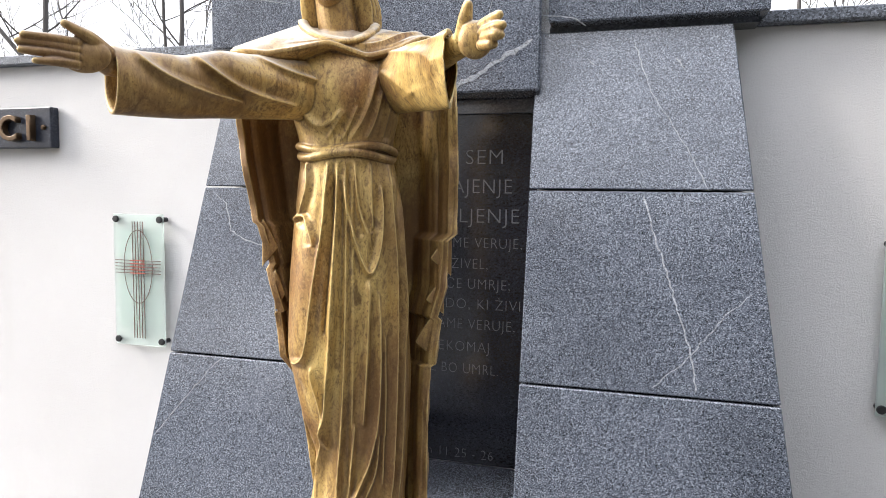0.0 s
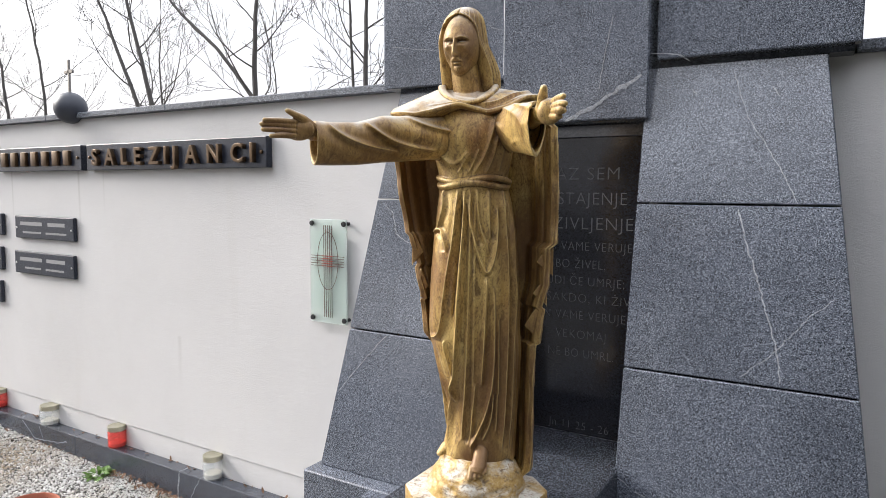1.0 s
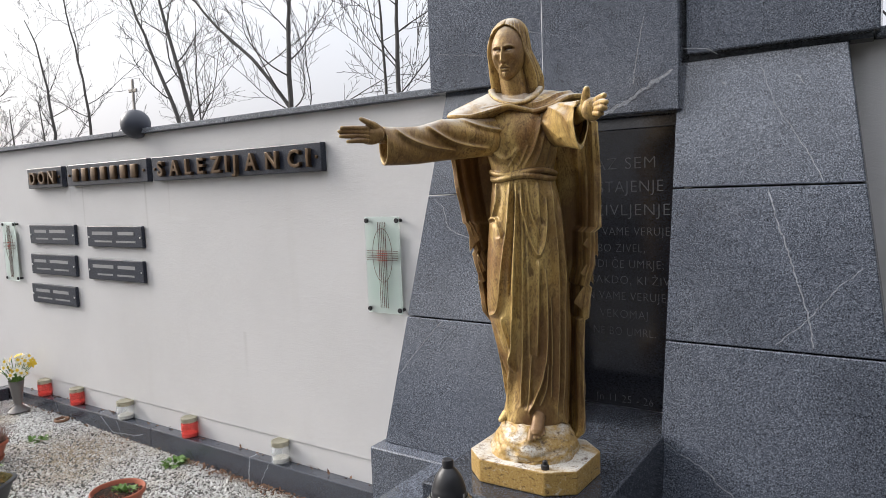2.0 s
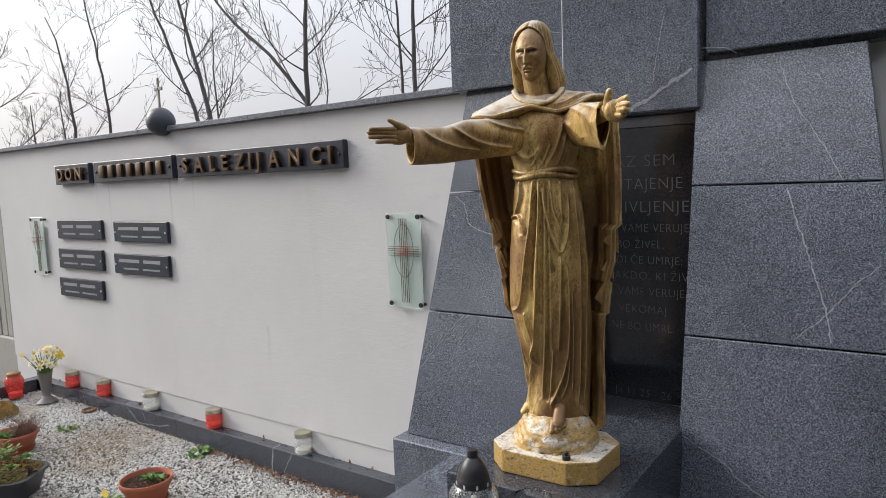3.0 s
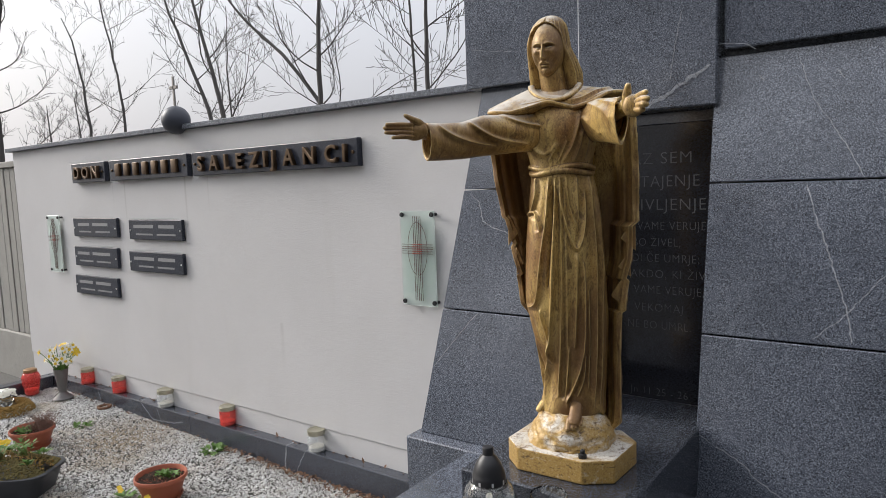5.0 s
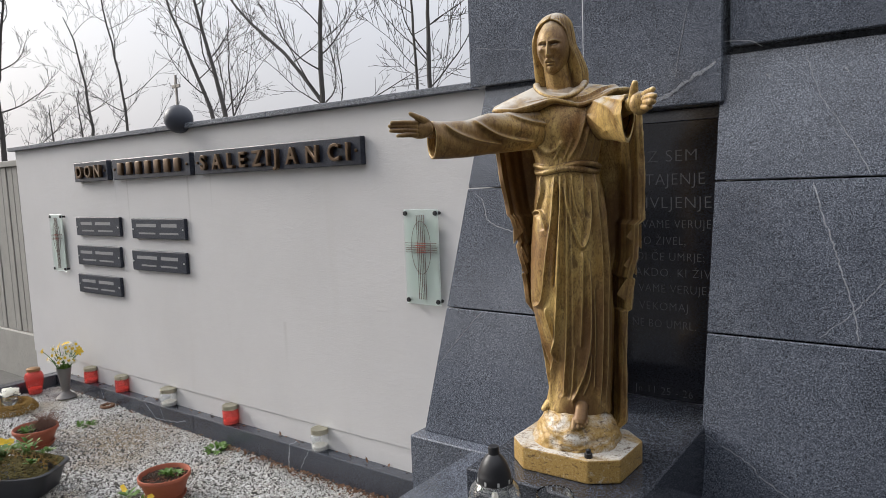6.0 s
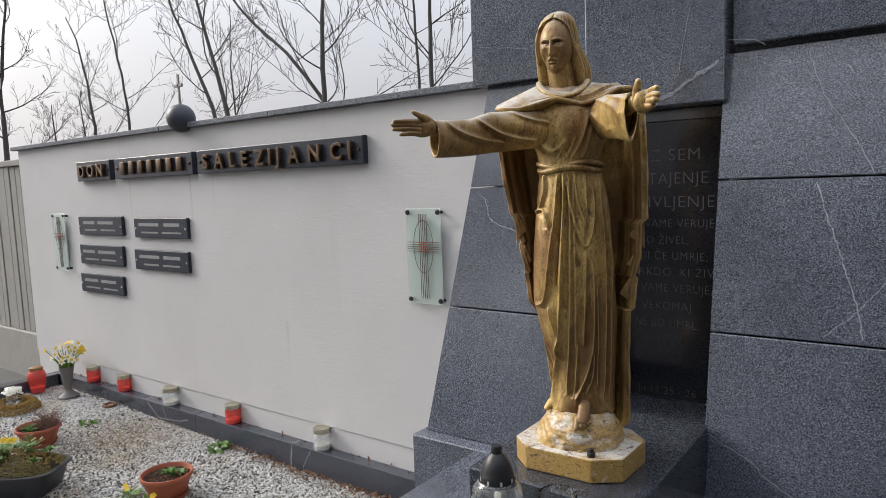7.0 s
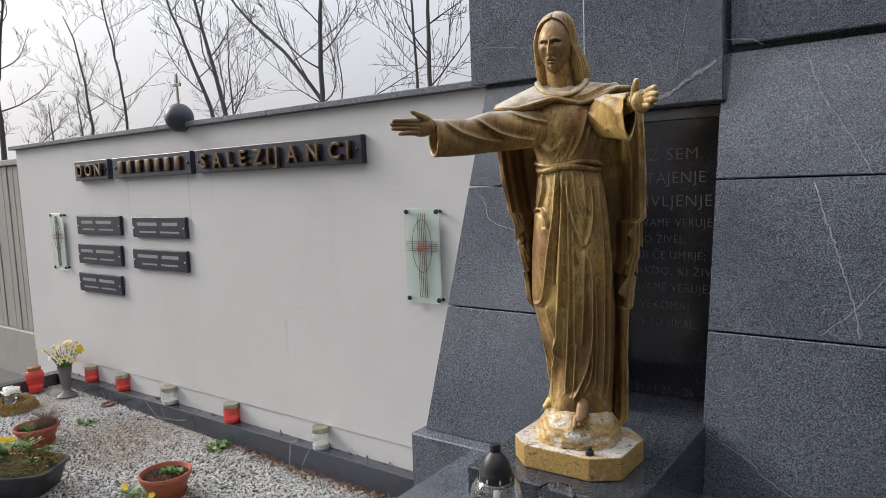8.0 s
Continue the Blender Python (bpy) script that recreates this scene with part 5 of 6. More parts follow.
# ---------------------------------------------------------------- lantern and cup on the step
def lantern():
    top = empty("grave_lantern", pose(1.146, -1.108, 0.4238), "round clear glass lantern with black cap on the step", "lantern")
    prof = [(0, 0.0), (0.045, 0.0), (0.052, 0.010), (0.050, 0.03), (0.058, 0.08), (0.069, 0.15), (0.073, 0.20), (0.070, 0.235), (0.060, 0.262), (0.047, 0.277)]
    glass = part("globe", lathe(prof + [(r - 0.0028, max(z, 0.006)) for r, z in prof[::-1] if r > 0.01] + [(0, 0.006)], 48), M_CLEAR, top, smooth=True)
    glass.visible_shadow = False
    cap = part("cap", lathe([(0, 0.368), (0.0125, 0.368), (0.0145, 0.364), (0.0140, 0.348), (0.0230, 0.340), (0.0330, 0.324), (0.0395, 0.306), (0.0420, 0.295), (0.0432, 0.293), (0.0432, 0.274), (0.048, 0.272), (0.048, 0.268), (0, 0.268)], 40), M_BLACK, top, "matt black plastic cap", smooth=True, angle=40)
    for k in range(8):
        q = 2 * math.pi * k / 8
        bm = box(-0.0026, 0.0026, -0.0440, -0.040, 0.278, 0.288, 0.0)
        bmesh.ops.transform(bm, matrix=pose(0, 0, 0, 0, 0, math.degrees(q)), verts=bm.verts[:])
        part("vent_slot", bm, M_PALE_LETTERS, cap)
    candle = part("candle", lathe([(0, 0.007), (0.034, 0.007), (0.034, 0.19), (0.030, 0.200), (0.010, 0.205), (0, 0.205)], 32), M_WHITE_PLASTIC, top, "white battery candle", smooth=True)
    part("flame_bulb", lathe([(0, 0.205), (0.006, 0.206), (0.011, 0.222), (0.009, 0.238), (0.004, 0.252), (0, 0.258)], 18, 0.0, 0.6), M_BULB, candle, "clear plastic flame tip", smooth=True)


M_WHITE_PLASTIC = plain_material("white_plastic", (0.72, 0.72, 0.70), 0.4, 0, 0.05, 10)
M_BULB = glass_material("milky_plastic", (0.92, 0.90, 0.84), 0.25, 0.6)
lantern()


def cup():
    top = empty("glass_cup", pose(1.318, -1.111, 0.4238) @ Matrix.Diagonal((1.14, 1.14, 1, 1)), "empty clear glass candle cup on the step", "glass cup")
    prof = [(0, 0.0), (0.031, 0.0), (0.034, 0.006), (0.0385, 0.27), (0.0400, 0.284), (0.0392, 0.287), (0.0365, 0.285), (0.0362, 0.27), (0.0315, 0.012), (0, 0.012)]
    part("cup", lathe(prof, 44), M_CLEAR, top, smooth=True, angle=50).visible_shadow = False
    part("wax_rest", lathe([(0, 0.0125), (0.031, 0.0125), (0.032, 0.05), (0, 0.048)], 28), M_WAX, top, smooth=True)


cup()


# ---------------------------------------------------------------- plants
def add_leaf(bm, base, direction, length, width, curl=0.3, up=Vector((0, 0, 1))):
    """A bent pointed leaf of six faces."""
    d = direction.normalized()
    s = d.cross(up)
    if s.length < 0.1:
        s = Vector((1, 0, 0))
    s.normalize()
    n = s.cross(d)
    rows = []
    for k, w in ((0.0, 0.15), (0.35, 0.9), (0.7, 0.8), (1.0, 0.02)):
        c = base + d * length * k - up * curl * length * k * k
        rows.append((bm.verts.new(c - s * width * w / 2 + n * width * 0.12 * w), bm.verts.new(c), bm.verts.new(c + s * width * w / 2 + n * width * 0.12 * w)))
    for a, b in zip(rows, rows[1:]):
        bm.faces.new((a[0], a[1], b[1], b[0]))
        bm.faces.new((a[1], a[2], b[2], b[1]))


def tuft(rs, n, radius, length, width, lift=0.6, z=0.0):
    bm = bmesh.new()
    for _ in range(n):
        q, r = rs.uniform(0, 2 * math.pi), radius * math.sqrt(rs.random())
        base = Vector((r * math.cos(q), r * math.sin(q), z))
        d = Vector((math.cos(q + rs.uniform(-1, 1)), math.sin(q + rs.uniform(-1, 1)), rs.uniform(0.3, 1.0) * lift * 2))
        add_leaf(bm, base, d, length * rs.uniform(0.6, 1.2), width * rs.uniform(0.7, 1.2), rs.uniform(0.1, 0.5))
    return bm


def add_flower(bm, c, facing, r, petals=5, broad=0.9):
    f = facing.normalized()
    a = f.cross(Vector((0.3, 0.2, 0.9))).normalized()
    b = f.cross(a)
    for k in range(petals):
        q = 2 * math.pi * k / petals
        d = a * math.cos(q) + b * math.sin(q)
        add_leaf(bm, c, d + f * 0.25, r, r * broad, 0.15, f)


def clumps(rs, n, rx, ry, z, size, dome=0.0, square=1.0, hole=0.0):
    """Many small crumbs heaped over an oval: soil, moss or bark."""
    v, f = [], []
    for _ in range(n):
        q, r = rs.uniform(0, 2 * math.pi), math.sqrt(hole * hole + (1 - hole * hole) * rs.random())
        x, y = (a * r * math.copysign(abs(b) ** square, b) for a, b in ((rx, math.cos(q)), (ry, math.sin(q))))
        edge = 1 - r * r if not hole else 1 - (2 * (r - hole) / (1 - hole) - 1) ** 2
        h = z + dome * edge + rs.uniform(0, size)
        s = size * (0.35 + 1.3 * rs.random() ** 2)
        k = len(v)
        for dx, dy, dz in ((1, 0, 0), (-1, 0.2, 0.1), (0.1, 1, 0), (0, -1, 0.15), (0, 0, 0.8), (0.1, 0, -0.8)):
            v.append((x + s * dx * rs.uniform(0.6, 1.2), y + s * dy * rs.uniform(0.6, 1.2), h + s * dz))
        f += [(k + a, k + b, k + c) for a, b, c in ((0, 2, 4), (2, 1, 4), (1, 3, 4), (3, 0, 4), (2, 0, 5), (1, 2, 5), (3, 1, 5), (0, 3, 5))]
    me = bpy.data.meshes.new("crumbs")
    me.from_pydata(v, [], f)
    return me


def mesh_part(name, me, material, parent, label="", kind=""):
    me.materials.append(material)
    ob = new(name, me)
    ob.parent = parent
    return tagged(ob, label, kind=kind)


def bowl_pot(x, y, r, h, seed, label, dry):
    rs = random.Random(seed)
    top = empty("bowl_pot", pose(x, y, bed_z(x) + 0.003, 0, 0, rs.uniform(0, 90)), label, "flower pot", "terracotta bowls")
    prof = [(0, 0.0), (r * 0.60, 0.0), (r * 0.66, 0.006), (r * 0.86, h * 0.62), (r * 0.93, h * 0.80), (r * 0.985, h * 0.82), (r, h * 0.84), (r, h * 0.97), (r * 0.985, h), (r * 0.95, h), (r * 0.93, h * 0.97), (r * 0.88, h * 0.75), (0, h * 0.72)]
    part("bowl", lathe(prof, 56), M_TERRACOTTA, top, smooth=True, angle=40)
    part("saucer", lathe([(0, -0.001), (r * 0.70, -0.001), (r * 0.78, 0.016), (r * 0.80, 0.022), (r * 0.76, 0.022), (r * 0.68, 0.006), (0, 0.006)], 48), M_TERRACOTTA, top, smooth=True)
    mesh_part("soil", clumps(rs, 1100, r * 0.88, r * 0.88, h * 0.80, 0.0052, 0.012), M_SOIL, top, "dark soil with bark chips", "stuff")
    for k in range(2 if not dry else 3):
        bm = tuft(rs, 46, 0.028, 0.040, 0.016, 0.9, 0)
        bmesh.ops.translate(bm, vec=(rs.uniform(-0.5, 0.5) * r, rs.uniform(-0.5, 0.5) * r, h * 0.86), verts=bm.verts[:])
        part("shoots", bm, M_LEAF, top)
    if dry:
        bm = bmesh.new()
        for _ in range(260):
            q = rs.uniform(0, 2 * math.pi)
            b0 = Vector((0.40 * r, 0.2 * r, h * 0.85)) + Vector((rs.uniform(-1, 1), rs.uniform(-1, 1), 0)) * 0.055
            b1 = b0 + Vector((math.cos(q) * 0.06, math.sin(q) * 0.06, rs.uniform(0.03, 0.11)))
            add_tube(bm, [b0, b0.lerp(b1, 0.5) + Vector((0, 0, 0.008)), b1], [0.0012, 0.0010, 0.0006], 4)
        part("dry_twigs", bm, M_TWIG, top, "dry reddish heather twigs")


M_TWIG = plain_material("dry_twig", (0.20, 0.12, 0.095), 0.85, 0, 0.3, 60)
bowl_pot(-1.170, -0.675, 0.131, 0.132, 3, "terracotta-coloured plastic bowl with soil and one green shoot", False)
bowl_pot(-2.490, -0.750, 0.128, 0.122, 8, "terracotta-coloured plastic bowl with dry heather on the gravel", True)


def planter():
    rs = random.Random(21)
    top = empty("planter_box", pose(-1.990, -1.170, bed_z(-2.0) + 0.003, 0, 0, 36) @ Matrix.Diagonal((1.06, 1.06, 0.94, 1)), "dark plastic planter box with moss and yellow pansies", "planter")
    L, W, H = 0.34, 0.155, 0.145

    def loop(k, z):
        return [(L * k * math.copysign(abs(math.cos(q)) ** 0.4, math.cos(q)), W * k * math.copysign(abs(math.sin(q)) ** 0.4, math.sin(q)), z) for q in (2 * math.pi * j / 64 for j in range(64))]
    bm = bmesh.new()
    rings = [[bm.verts.new(p) for p in loop(k, z)] for k, z in ((0.80, 0.0), (0.84, 0.006), (0.95, H * 0.86), (0.99, H * 0.88), (1.0, H * 0.98), (0.985, H), (0.94, H), (0.92, H * 0.9), (0.90, H * 0.8))]
    for a, b in zip(rings, rings[1:]):
        for k in range(64):
            bm.faces.new((a[k], a[(k + 1) % 64], b[(k + 1) % 64], b[k]))
    bm.faces.new(rings[0][::-1])
    bm.faces.new(rings[-1])
    part("box", bm, M_PLANTER, top, smooth=True, angle=40)
    mesh_part("moss", clumps(rs, 6000, L * 0.95, W * 0.95, H * 0.93, 0.0065, 0.095, 0.45), M_MOSS, top, "brown and green moss", "stuff")
    bm = bmesh.new()
    for k in range(14):
        c = Vector((rs.uniform(-0.8, 0.8) * L, rs.uniform(-0.6, 0.7) * W, H + 0.065))
        for _ in range(26):
            q = rs.uniform(0, 6.28)
            add_leaf(bm, c + Vector((rs.uniform(-1, 1), rs.uniform(-1, 1), 0)) * 0.018, Vector((math.cos(q), math.sin(q), rs.uniform(0.6, 2.0))), rs.uniform(0.025, 0.05), 0.016, 0.3)
        if k % 2 == 0:
            for _ in range(5):
                p = c + Vector((rs.uniform(-1, 1) * 0.03, rs.uniform(-1, 1) * 0.03, 0.045))
                fl = bmesh.new()
                add_flower(fl, p, Vector((0.7, -0.3, 0.7)) + Vector((rs.uniform(-1, 1), rs.uniform(-1, 1), 0)) * 0.4, 0.022)
                part("pansy", fl, M_YELLOW, top)
    part("leaves", bm, M_LEAF, top)
    # upright sprigs at the near end, and a tangle of dry stalks over the moss
    for x, y in ((0.18, 0.03), (0.06, -0.02)):
        bm = bmesh.new()
        for k in range(9):
            q = rs.uniform(0, 6.28)
            b0 = Vector((x + rs.uniform(-1, 1) * 0.03, y + rs.uniform(-1, 1) * 0.03, H + 0.065))
            tip = b0 + Vector((math.cos(q) * 0.03, math.sin(q) * 0.03, rs.uniform(0.05, 0.10)))
            add_tube(bm, [b0, tip], [0.0016, 0.0012], 4)
            for j in range(8):
                q = rs.uniform(0, 6.28)
                add_leaf(bm, b0.lerp(tip, 0.3 + 0.1 * j), Vector((math.cos(q), math.sin(q), 0.7)), rs.uniform(0.025, 0.042), 0.013, 0.2)
        part("sprig", bm, M_LEAF, top)
    bm = bmesh.new()
    for _ in range(900):
        q, r = rs.uniform(0, 6.28), math.sqrt(rs.random()) * 0.95
        b0 = Vector((L * r * math.cos(q), W * r * math.sin(q), H * 0.94 + 0.095 * (1 - r * r)))
        d = Vector((rs.uniform(-1, 1), rs.uniform(-1, 1), rs.uniform(0.1, 1.0))).normalized()
        add_leaf(bm, b0, d, rs.uniform(0.02, 0.055), rs.uniform(0.003, 0.007), rs.uniform(0.0, 0.8))
    part("dry_stalks", bm, M_OCHRE_MOSS, top, "tangled dry brown stalks")


planter()


def vase():
    rs = random.Random(14)
    top = empty("vase", pose(-3.325, -0.190, bed_z(-3.32) + 0.004) @ Matrix.Diagonal((0.90, 0.90, 0.88, 1)), "grey grave vase with white and yellow daffodils on gravel", "vase")
    prof = [(0, 0), (0.078, 0), (0.082, 0.006), (0.070, 0.018), (0.034, 0.048), (0.028, 0.066), (0.036, 0.10), (0.048, 0.20), (0.058, 0.258), (0.060, 0.266), (0.056, 0.266), (0.045, 0.20), (0, 0.16)]
    part("vase_body", lathe(prof, 40), M_VASE, top, smooth=True, angle=40)
    stems, green = bmesh.new(), bmesh.new()
    for k in range(30):
        q = rs.uniform(0, 2 * math.pi)
        sp = rs.uniform(0.03, 0.21)
        tip = Vector((sp * math.cos(q), sp * math.sin(q) * 0.8, 0.26 + rs.uniform(0.05, 0.20)))
        b0 = Vector((0.02 * math.cos(q), 0.02 * math.sin(q), 0.20))
        add_tube(stems, [b0, b0.lerp(tip, 0.55) + Vector((0, 0, 0.03)), tip], [0.0035, 0.003, 0.0025], 5)
        face = Vector((math.cos(q) + 0.7, math.sin(q) - 0.9, 0.35))
        yl = k % 4 == 0
        bm = bmesh.new()
        add_flower(bm, tip, face, rs.uniform(0.030, 0.044), 6, 0.55)
        bmesh.ops.remove_doubles(bm, verts=bm.verts[:], dist=0.0045)
        bloom = part("daffodil", bm, M_YELLOW if yl else M_WHITE_PETAL, top)
        bm = bmesh.new()
        add_flower(bm, tip + face.normalized() * 0.010, face, 0.015, 6)
        part("trumpet", bm, M_YELLOW, bloom)
    for k in range(26):
        q = rs.uniform(0, 2 * math.pi)
        add_leaf(green, Vector((0.02 * math.cos(q), 0.02 * math.sin(q), 0.24)), Vector((math.cos(q) * 0.5, math.sin(q) * 0.5, 1.0)), rs.uniform(0.10, 0.20), 0.014, 0.15)
    part("stems", stems, M_LEAF, top)
    part("leaves", green, M_LEAF, top)


vase()


def wreath():
    rs = random.Random(31)
    top = empty("moss_wreath", pose(-3.37, -0.56, bed_z(-3.4) + 0.004), "ochre-brown moss wreath lying round a flower jar on gravel", "wreath")
    mesh_part("moss", clumps(rs, 4200, 0.19, 0.17, 0.0, 0.006, 0.060, 1.0, 0.36), M_OCHRE_MOSS, top, "ochre-brown moss", "stuff")
    pot = empty("flower_jar", pose(-3.39, -0.555, bed_z(-3.4) + 0.002), "small glass jar with white blossoms inside the wreath", "flower jar")
    part("jar", lathe([(0, 0), (0.05, 0), (0.055, 0.08), (0.05, 0.10), (0.047, 0.10), (0.050, 0.08), (0, 0.01)], 28), M_CLEAR, pot, smooth=True)
    bm = bmesh.new()
    for _ in range(70):
        p = Vector((rs.uniform(-1, 1) * 0.05, rs.uniform(-1, 1) * 0.05, 0.11 + rs.uniform(0, 0.05)))
        add_flower(bm, p, p + Vector((0.05, -0.05, 0)), 0.013, 5)
    part("blossoms", bm, M_WHITE_PETAL, pot)


wreath()


def ground_plant(x, y, size, n, seed, flowers=0):
    rs = random.Random(seed)
    top = empty("ground_plant", pose(x, y, bed_z(x)), "small green leafy plant growing through the gravel", "plant", "plants in the gravel")
    part("leaves", tuft(rs, n, size * 0.6, size * 0.75, size * 0.32, 0.5, 0.0), M_LEAF, top)
    if flowers:
        bm = bmesh.new()
        for _ in range(flowers):
            add_flower(bm, Vector((rs.uniform(-1, 1) * size * 0.6, rs.uniform(-1, 1) * size * 0.6, size * 0.7)), Vector((0.5, -0.4, 0.8)), size * 0.22)
        part("flowers", bm, M_YELLOW, top)


ground_plant(-1.478, -0.150, 0.085, 46, 1)
ground_plant(-2.585, -0.405, 0.070, 34, 2)
ground_plant(-1.36, -0.79, 0.07, 26, 4, 3)
ground_plant(-1.17, -0.80, 0.09, 50, 6, 1)


def rusty_ring():
    bm = bmesh.new()
    ring = [(0.042 * math.cos(q), 0.042 * math.sin(q), 0.012) for q in (2 * math.pi * k / 36 for k in range(37))]
    add_tube(bm, ring, [0.010] * 37, 8)
    ob = part("pine_ring", bm, M_DEAD_LEAF, smooth=True)
    ob.matrix_world = pose(-2.813, -0.135, bed_z(-2.8))
    tagged(ob, "small brown dried ring lying on the gravel", "dried ring")


rusty_ring()


def fallen_leaves():
    rs = random.Random(77)
    bm = bmesh.new()
    for k in range(560):
        x = rs.uniform(-3.4, 0.32)
        if k % 3:
            x = -1.3 + 1.6 * rs.random() ** 0.8
        x = along(x) if x < 0.2 else x
        y = -0.076 - abs(rs.gauss(0, 0.035))
        z = bed_z(x) + 0.012
        if k % 9 == 0:
            y, z = rs.uniform(-0.03, 0.008), KERB_TOP + 0.003
        q = rs.uniform(0, 6.28)
        add_leaf(bm, Vector((x, y, z)), Vector((math.cos(q), math.sin(q), rs.uniform(-0.1, 0.6))), rs.uniform(0.012, 0.030), rs.uniform(0.009, 0.020), rs.uniform(-0.6, 0.8))
    ob = part("fallen_leaves", bm, M_DEAD_LEAF)
    tagged(ob, "dry brown leaves gathered along the kerb", "leaves", kind="stuff")


fallen_leaves()


# ---------------------------------------------------------------- gravel bed
def gravel():
    m = Mat("white_grey_gravel", 0.85)
    c = m.ramp(m.island(), [(0.0, (0.16, 0.15, 0.14)), (0.14, (0.46, 0.45, 0.43)), (0.55, (0.67, 0.665, 0.65)), (1.0, (0.88, 0.875, 0.86))])
    c = m.mix(c, (0.48, 0.36, 0.20), m.ramp(m.noise(2.6, 4), [(0.50, 0.0), (0.72, 0.55)]))
    stain = m.n.new("ShaderNodeVectorMath")
    stain.operation = "DISTANCE"
    m.l.new(m.co, stain.inputs[0])
    stain.inputs[1].default_value = (-2.15, -0.38, -0.10)
    broken = m.ramp(m.noise(34, 5, 0.7), [(0.40, 0.0), (0.56, 1.0)])
    c = m.mix(c, (0.30, 0.20, 0.085), m.mix(m.ramp(stain.outputs["Value"], [(0.12, 0.75), (0.55, 0.0)]), broken, 1.0, "MULTIPLY"))
    c = m.mix(c, (0.16, 0.12, 0.08), m.ramp(m.noise(19, 5, 0.75), [(0.58, 0.0), (0.70, 0.5)]))
    m.base(c).bump(m.noise(300, 2), 0.3, 0.001)
    rng = np.random.default_rng(4)
    n = 78000
    x = rng.uniform(-3.745, 0.64, n)
    y = -0.073 - 1.75 * rng.random(n) ** 1.15
    keep = ~((x > 0.30) & (y > -0.44))
    x, y = x[keep], y[keep]
    n = len(x)
    s = rng.uniform(0.0038, 0.0090, n)
    # the bed rises a little towards its far end
    z = -0.146 + 0.052 * np.clip((-x - 0.8) / 2.2, 0, 1) + rng.uniform(-0.006, 0.010, n) + 0.006 * np.sin(5 * x) * np.sin(6 * y)
    base = np.array([(1, 0, 0), (-1, 0, 0), (0, 1, 0), (0, -1, 0), (0, 0, 0.75), (0, 0, -0.75)], float)
    V = base[None] * s[:, None, None] * rng.uniform(0.65, 1.25, (n, 6, 1)) + rng.uniform(-0.25, 0.25, (n, 6, 3)) * s[:, None, None]
    q = rng.uniform(0, 2 * np.pi, n)
    tl = rng.uniform(-0.6, 0.6, n)
    X = V[:, :, 0] * np.cos(q)[:, None] - V[:, :, 1] * np.sin(q)[:, None]
    Y = V[:, :, 0] * np.sin(q)[:, None] + V[:, :, 1] * np.cos(q)[:, None]
    Z = V[:, :, 2] + X * tl[:, None] * 0.4
    W = np.stack([X + x[:, None], Y + y[:, None], Z + z[:, None]], 2).reshape(-1, 3)
    F = np.array([(0, 2, 4), (2, 1, 4), (1, 3, 4), (3, 0, 4), (2, 0, 5), (1, 2, 5), (3, 1, 5), (0, 3, 5)])
    F = (F[None] + 6 * np.arange(n)[:, None, None]).reshape(-1, 3)
    me = bpy.data.meshes.new("gravel")
    me.vertices.add(len(W))
    me.vertices.foreach_set("co", W.ravel())
    me.loops.add(F.size)
    me.loops.foreach_set("vertex_index", F.ravel().astype(np.int32))
    me.polygons.add(len(F))
    me.polygons.foreach_set("loop_start", np.arange(0, F.size, 3, dtype=np.int32))
    me.update(calc_edges=True)
    me.validate()
    me.materials.append(m.m)
    tagged(new("gravel", me), "white and grey crushed gravel filling the bed", "gravel", kind="stuff")


gravel()


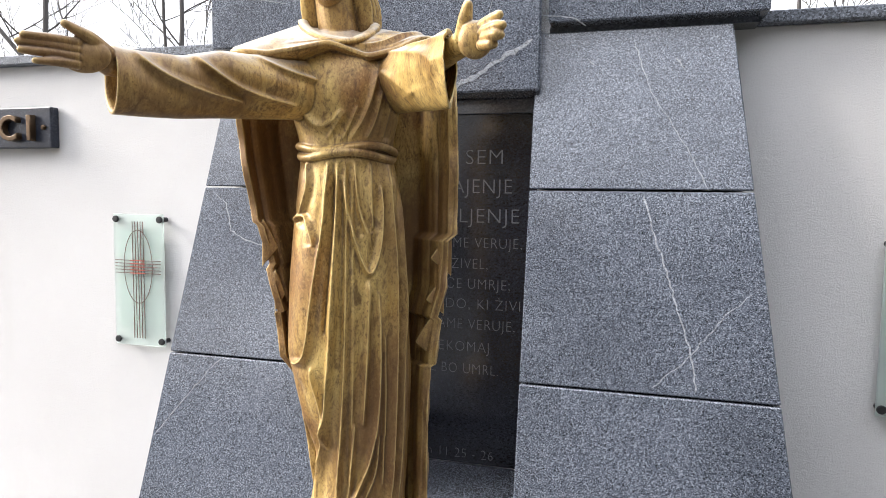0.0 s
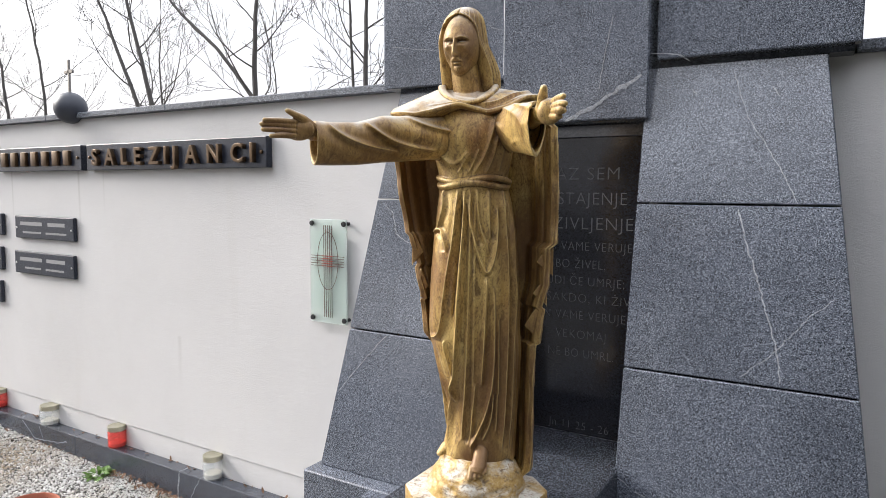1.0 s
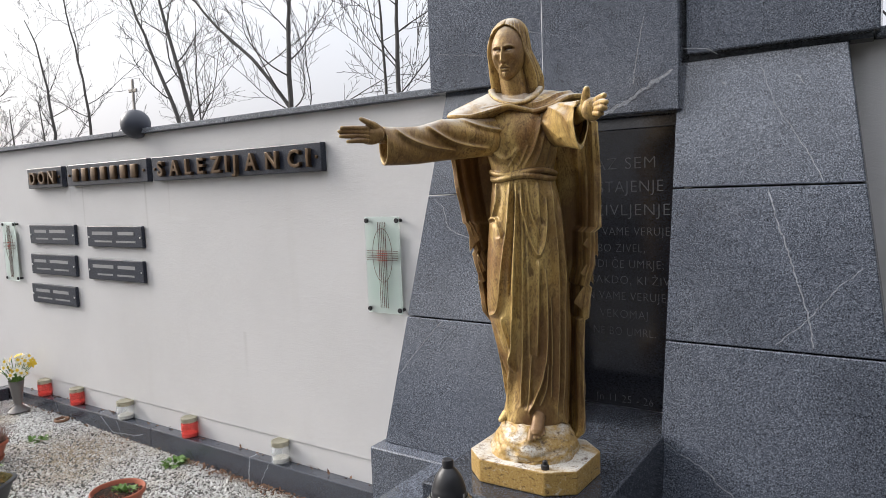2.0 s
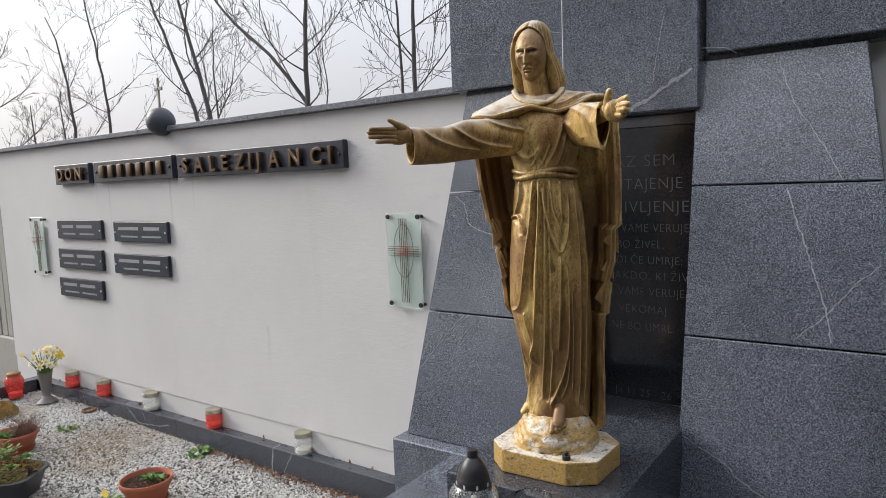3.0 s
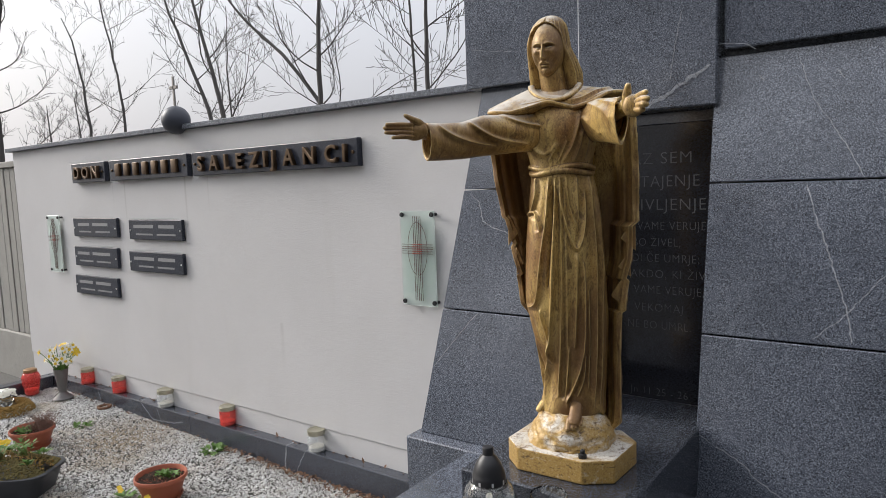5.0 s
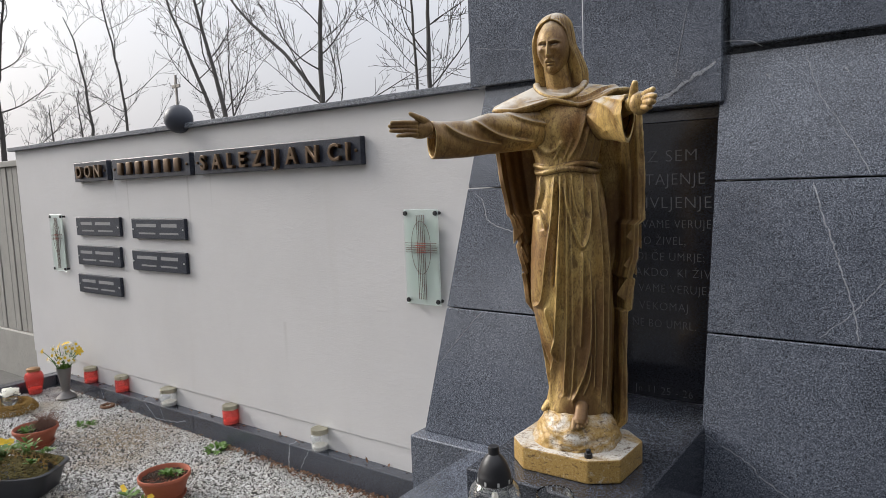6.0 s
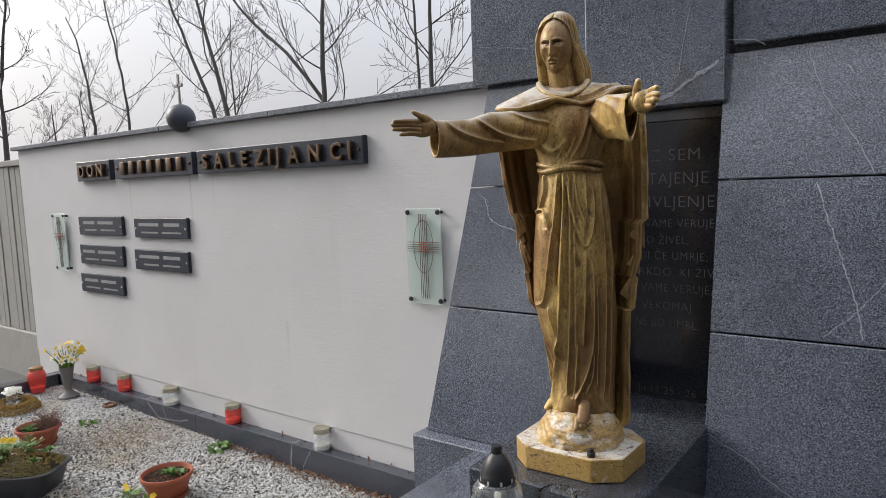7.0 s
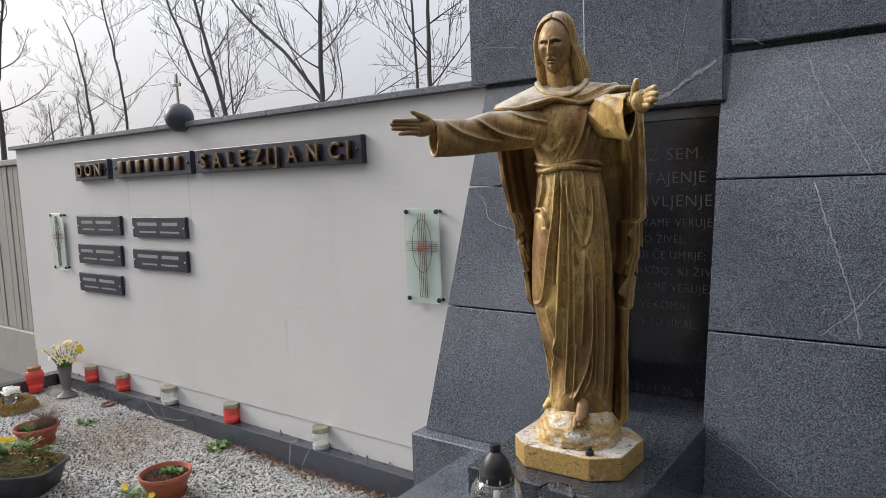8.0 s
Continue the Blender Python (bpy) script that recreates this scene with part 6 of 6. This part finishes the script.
# ---------------------------------------------------------------- bare trees behind the wall
def bare_tree(trunk, r0, seed, density=1.0, label="leafless grey tree with thin upright branches behind the wall"):
    """trunk: points from the ground to the top. Side branches fork twice more."""
    rs = random.Random(seed)
    pts = [Vector(p) for p in trunk]
    base = pts[0].copy()
    top = empty("bare_tree", pose(base.x, base.y, base.z), label, "tree", "bare trees behind the wall")
    tr, br = bmesh.new(), bmesh.new()
    fine = []
    for a, b in zip(pts, pts[1:]):
        n = max(2, int((b - a).length / 0.5))
        fine += [a.lerp(b, k / n) - base for k in range(n)]
    fine.append(pts[-1] - base)
    fine = [p + Vector((rs.uniform(-1, 1), rs.uniform(-1, 1), 0)) * 0.03 for p in fine]
    N = len(fine)
    add_tube(tr, fine, [r0 * (1 - 0.88 * k / (N - 1)) + 0.006 for k in range(N)], 8)

    def branch(p, d, length, r, level):
        n = (10, 6, 4)[level]
        path, q = [p], p
        dd = d.normalized()
        bend = Vector((rs.uniform(-1, 1), rs.uniform(-1, 1), rs.uniform(0.2, 1.0))) * 0.10
        for k in range(n):
            dd = (dd + bend + Vector((rs.uniform(-1, 1), rs.uniform(-1, 1), rs.uniform(-0.8, 0.9))) * 0.15).normalized()
            q = q + dd * length / n
            path.append(q)
        add_tube(br, path, [max(0.0048, r * (1 - 0.85 * k / n)) for k in range(n + 1)], (5, 4, 3)[level])
        if level < 2:
            count = int(((7, 4)[level] + rs.random()) * density)
            for k in range(count):
                t = 0.18 + 0.80 * (k + rs.random() * 0.8) / count
                i = min(n - 1, int(t * n))
                s = path[i].lerp(path[i + 1], t * n - i)
                out = (path[i + 1] - path[i]).normalized()
                side = out.cross(Vector((rs.uniform(-1, 1), rs.uniform(-1, 1), rs.uniform(-0.4, 0.4)))).normalized()
                branch(s, out * 0.85 + side * 0.75 + Vector((0, 0, 0.22)), length * rs.uniform(0.28, 0.55) * (1.15 - 0.6 * t), max(0.0048, r * 0.42 * (1.1 - 0.6 * t)), level + 1)
    total = (pts[-1] - pts[0]).length
    count = int(10 * density)
    for k in range(count):
        t = 0.32 + 0.66 * (k + rs.random()) / count
        i = min(N - 2, int(t * (N - 1)))
        p = fine[i].lerp(fine[i + 1], t * (N - 1) - i)
        q = 2.4 * k + rs.uniform(-0.6, 0.6)
        d = Vector((math.cos(q), math.sin(q), rs.uniform(0.25, 0.9)))
        branch(p, d, total * rs.uniform(0.24, 0.42) * (1.15 - 0.65 * t), max(0.008, r0 * 0.34 * (1.1 - 0.8 * t)), 0)
    part("trunk", tr, M_BARK, top, smooth=True)
    part("crown", br, M_BARK, top)


bare_tree([(-12.6, 9, -0.1), (-13.65, 9, 3.67), (-14.16, 9, 5.3), (-14.74, 9, 6.9), (-15.5, 9, 9.2)], 0.092, 101)
bare_tree([(-12.9, 9, -0.1), (-14.26, 9, 3.7), (-15.0, 9, 5.1), (-16.0, 9, 7.0), (-17.2, 9, 9.0)], 0.079, 102)
bare_tree([(-8.85, 8, -0.1), (-8.78, 8, 3.47), (-8.75, 8, 4.5), (-8.69, 8, 5.6), (-8.7, 8, 8.2)], 0.083, 103)
bare_tree([(-6.6, 8.2, -0.1), (-9.03, 8.1, 3.46), (-9.94, 8, 4.5), (-11.07, 8, 5.37), (-11.95, 8, 6.2), (-13.4, 8, 7.4)], 0.066, 104)
bare_tree([(-5.0, 7, -0.1), (-5.08, 7, 3.27), (-5.10, 7, 4.0), (-5.10, 7, 4.7), (-5.2, 7, 7.4)], 0.056, 105)
bare_tree([(-5.36, 7.1, -0.1), (-5.39, 7, 3.28), (-5.40, 7, 4.1), (-5.41, 7, 4.75), (-5.5, 7, 6.9)], 0.033, 106)
bare_tree([(-24.6, 11, -0.1), (-24.88, 11, 4.1), (-25.09, 11, 5.8), (-25.7, 11, 7.6), (-26.4, 11, 8.6)], 0.092, 107)
bare_tree([(-20.2, 10, -0.1), (-20.5, 10, 3.9), (-20.6, 10, 5.0), (-20.9, 10, 6.1), (-21.6, 10, 8.4), (-22, 10, 9.5)], 0.066, 108)
bare_tree([(-20.4, 6, -0.1), (-20.27, 6, 3.1), (-20.2, 6, 4.4), (-19.9, 6, 5.5), (-19.4, 6, 6.8), (-19, 6, 8.0)], 0.106, 109, 1.2)
bare_tree([(-17.1, 12, -0.1), (-17.28, 12, 4.3), (-17.35, 12, 5.6), (-17.3, 12, 6.5), (-17.2, 12, 7.6)], 0.046, 110)
bare_tree([(-34.5, 14, -0.1), (-35.0, 14, 4.6), (-35.2, 14, 6.2)], 0.106, 111, 1.3)
bare_tree([(-29.5, 13, -0.1), (-29.8, 13, 4.4), (-30.1, 13, 6.0)], 0.086, 112, 1.2)
bare_tree([(2.2, 8, -0.1), (2.1, 8, 2.5), (2.0, 8, 4.5), (2.2, 8, 7.0)], 0.059, 113)
bare_tree([(3.4, 6.5, -0.1), (3.3, 6.5, 2.5), (3.4, 6.5, 5.0)], 0.040, 114)


# ---------------------------------------------------------------- behind the viewer
def hedge(name, label, ends, height, count, seed):
    """Overlapping sprays along a straight line between two ends."""
    rs = random.Random(seed)
    me = bpy.data.meshes.new(name)
    v, f = [], []
    (x0, y0), (x1, y1) = ends
    for _ in range(count):
        t = rs.random()
        x, y = x0 + (x1 - x0) * t + rs.gauss(0, 0.35), y0 + (y1 - y0) * t + rs.gauss(0, 0.35)
        z = rs.random() ** 0.85 * (height + 0.5 * math.sin(3 * x + y) + 0.3 * math.sin(7 * y - x))
        s = rs.uniform(0.045, 0.11)
        k = len(v)
        a, b = rs.uniform(0, 6.28), rs.uniform(-0.7, 0.7)
        d = Vector((math.cos(a), math.sin(a), b)) * s
        e = Vector((-math.sin(a), math.cos(a), rs.uniform(-0.5, 0.5))) * s * 0.6
        c = Vector((x, y, max(z - 0.05, 0.05)))
        v += [tuple(c - d), tuple(c + e), tuple(c + d), tuple(c - e)]
        f.append((k, k + 1, k + 2, k + 3))
    me.from_pydata(v, [], f)
    me.materials.append(M_HEDGE)
    tagged(new(name, me), label, "hedge", kind="stuff")


M_HEDGE = plain_material("evergreen_hedge", (0.035, 0.05, 0.025), 0.8, 0, 0.4, 3)
# unseen hedges added behind the viewer to cut light and darken reflections
hedge("reflection_hedge", "unseen low dark hedge added to darken reflections, across the path", ((-16, -12.5), (8, -11)), 0.9, 42000, 9)
hedge("light_blocking_hedge", "unseen tall dark hedge added to block light from behind the viewer", ((-0.5, -10), (8, -8)), 4.9, 52000, 10)
hedge("light_blocking_hedge", "unseen tall dark hedge added to block light from the right", ((7.0, -8), (6.5, 0.5)), 5.0, 44000, 11)


def shelter():
    """Unseen shelter added to shape the granite's reflections: one dark roof slope that rises away from the path, on
    posts.
    """
    top = empty("shelter", pose(-4.9, -11.2, -0.175, 0, 0, -8), "unseen open shelter with a dark sloping roof, added for granite reflections", "shelter")
    for x in (-4.2, 4.2):
        part("post", box(x - 0.08, x + 0.08, 1.32, 1.48, 0.0, 3.75, 0.01), M_SHELTER, top)
        part("post", box(x - 0.08, x + 0.08, -2.68, -2.52, 0.0, 6.9, 0.01), M_SHELTER, top)
    part("eaves_beam", box(-4.4, 4.4, 1.31, 1.49, 3.752, 3.95, 0.01), M_SHELTER, top)
    part("back_beam", box(-4.4, 4.4, -2.69, -2.51, 6.901, 7.05, 0.01), M_SHELTER, top)
    cs = [(-4.7, 2.0, 3.62), (4.7, 2.0, 3.62), (4.7, -3.0, 7.3), (-4.7, -3.0, 7.3)]
    part("roof_slope", hexa(cs[::-1] + [(x, y, z + 0.14) for x, y, z in cs[::-1]], 0.0), M_SHELTER, top, "dark roof")


M_SHELTER = plain_material("dark_brown_timber", (0.030, 0.026, 0.024), 0.7, 0, 0.3, 4)
shelter()
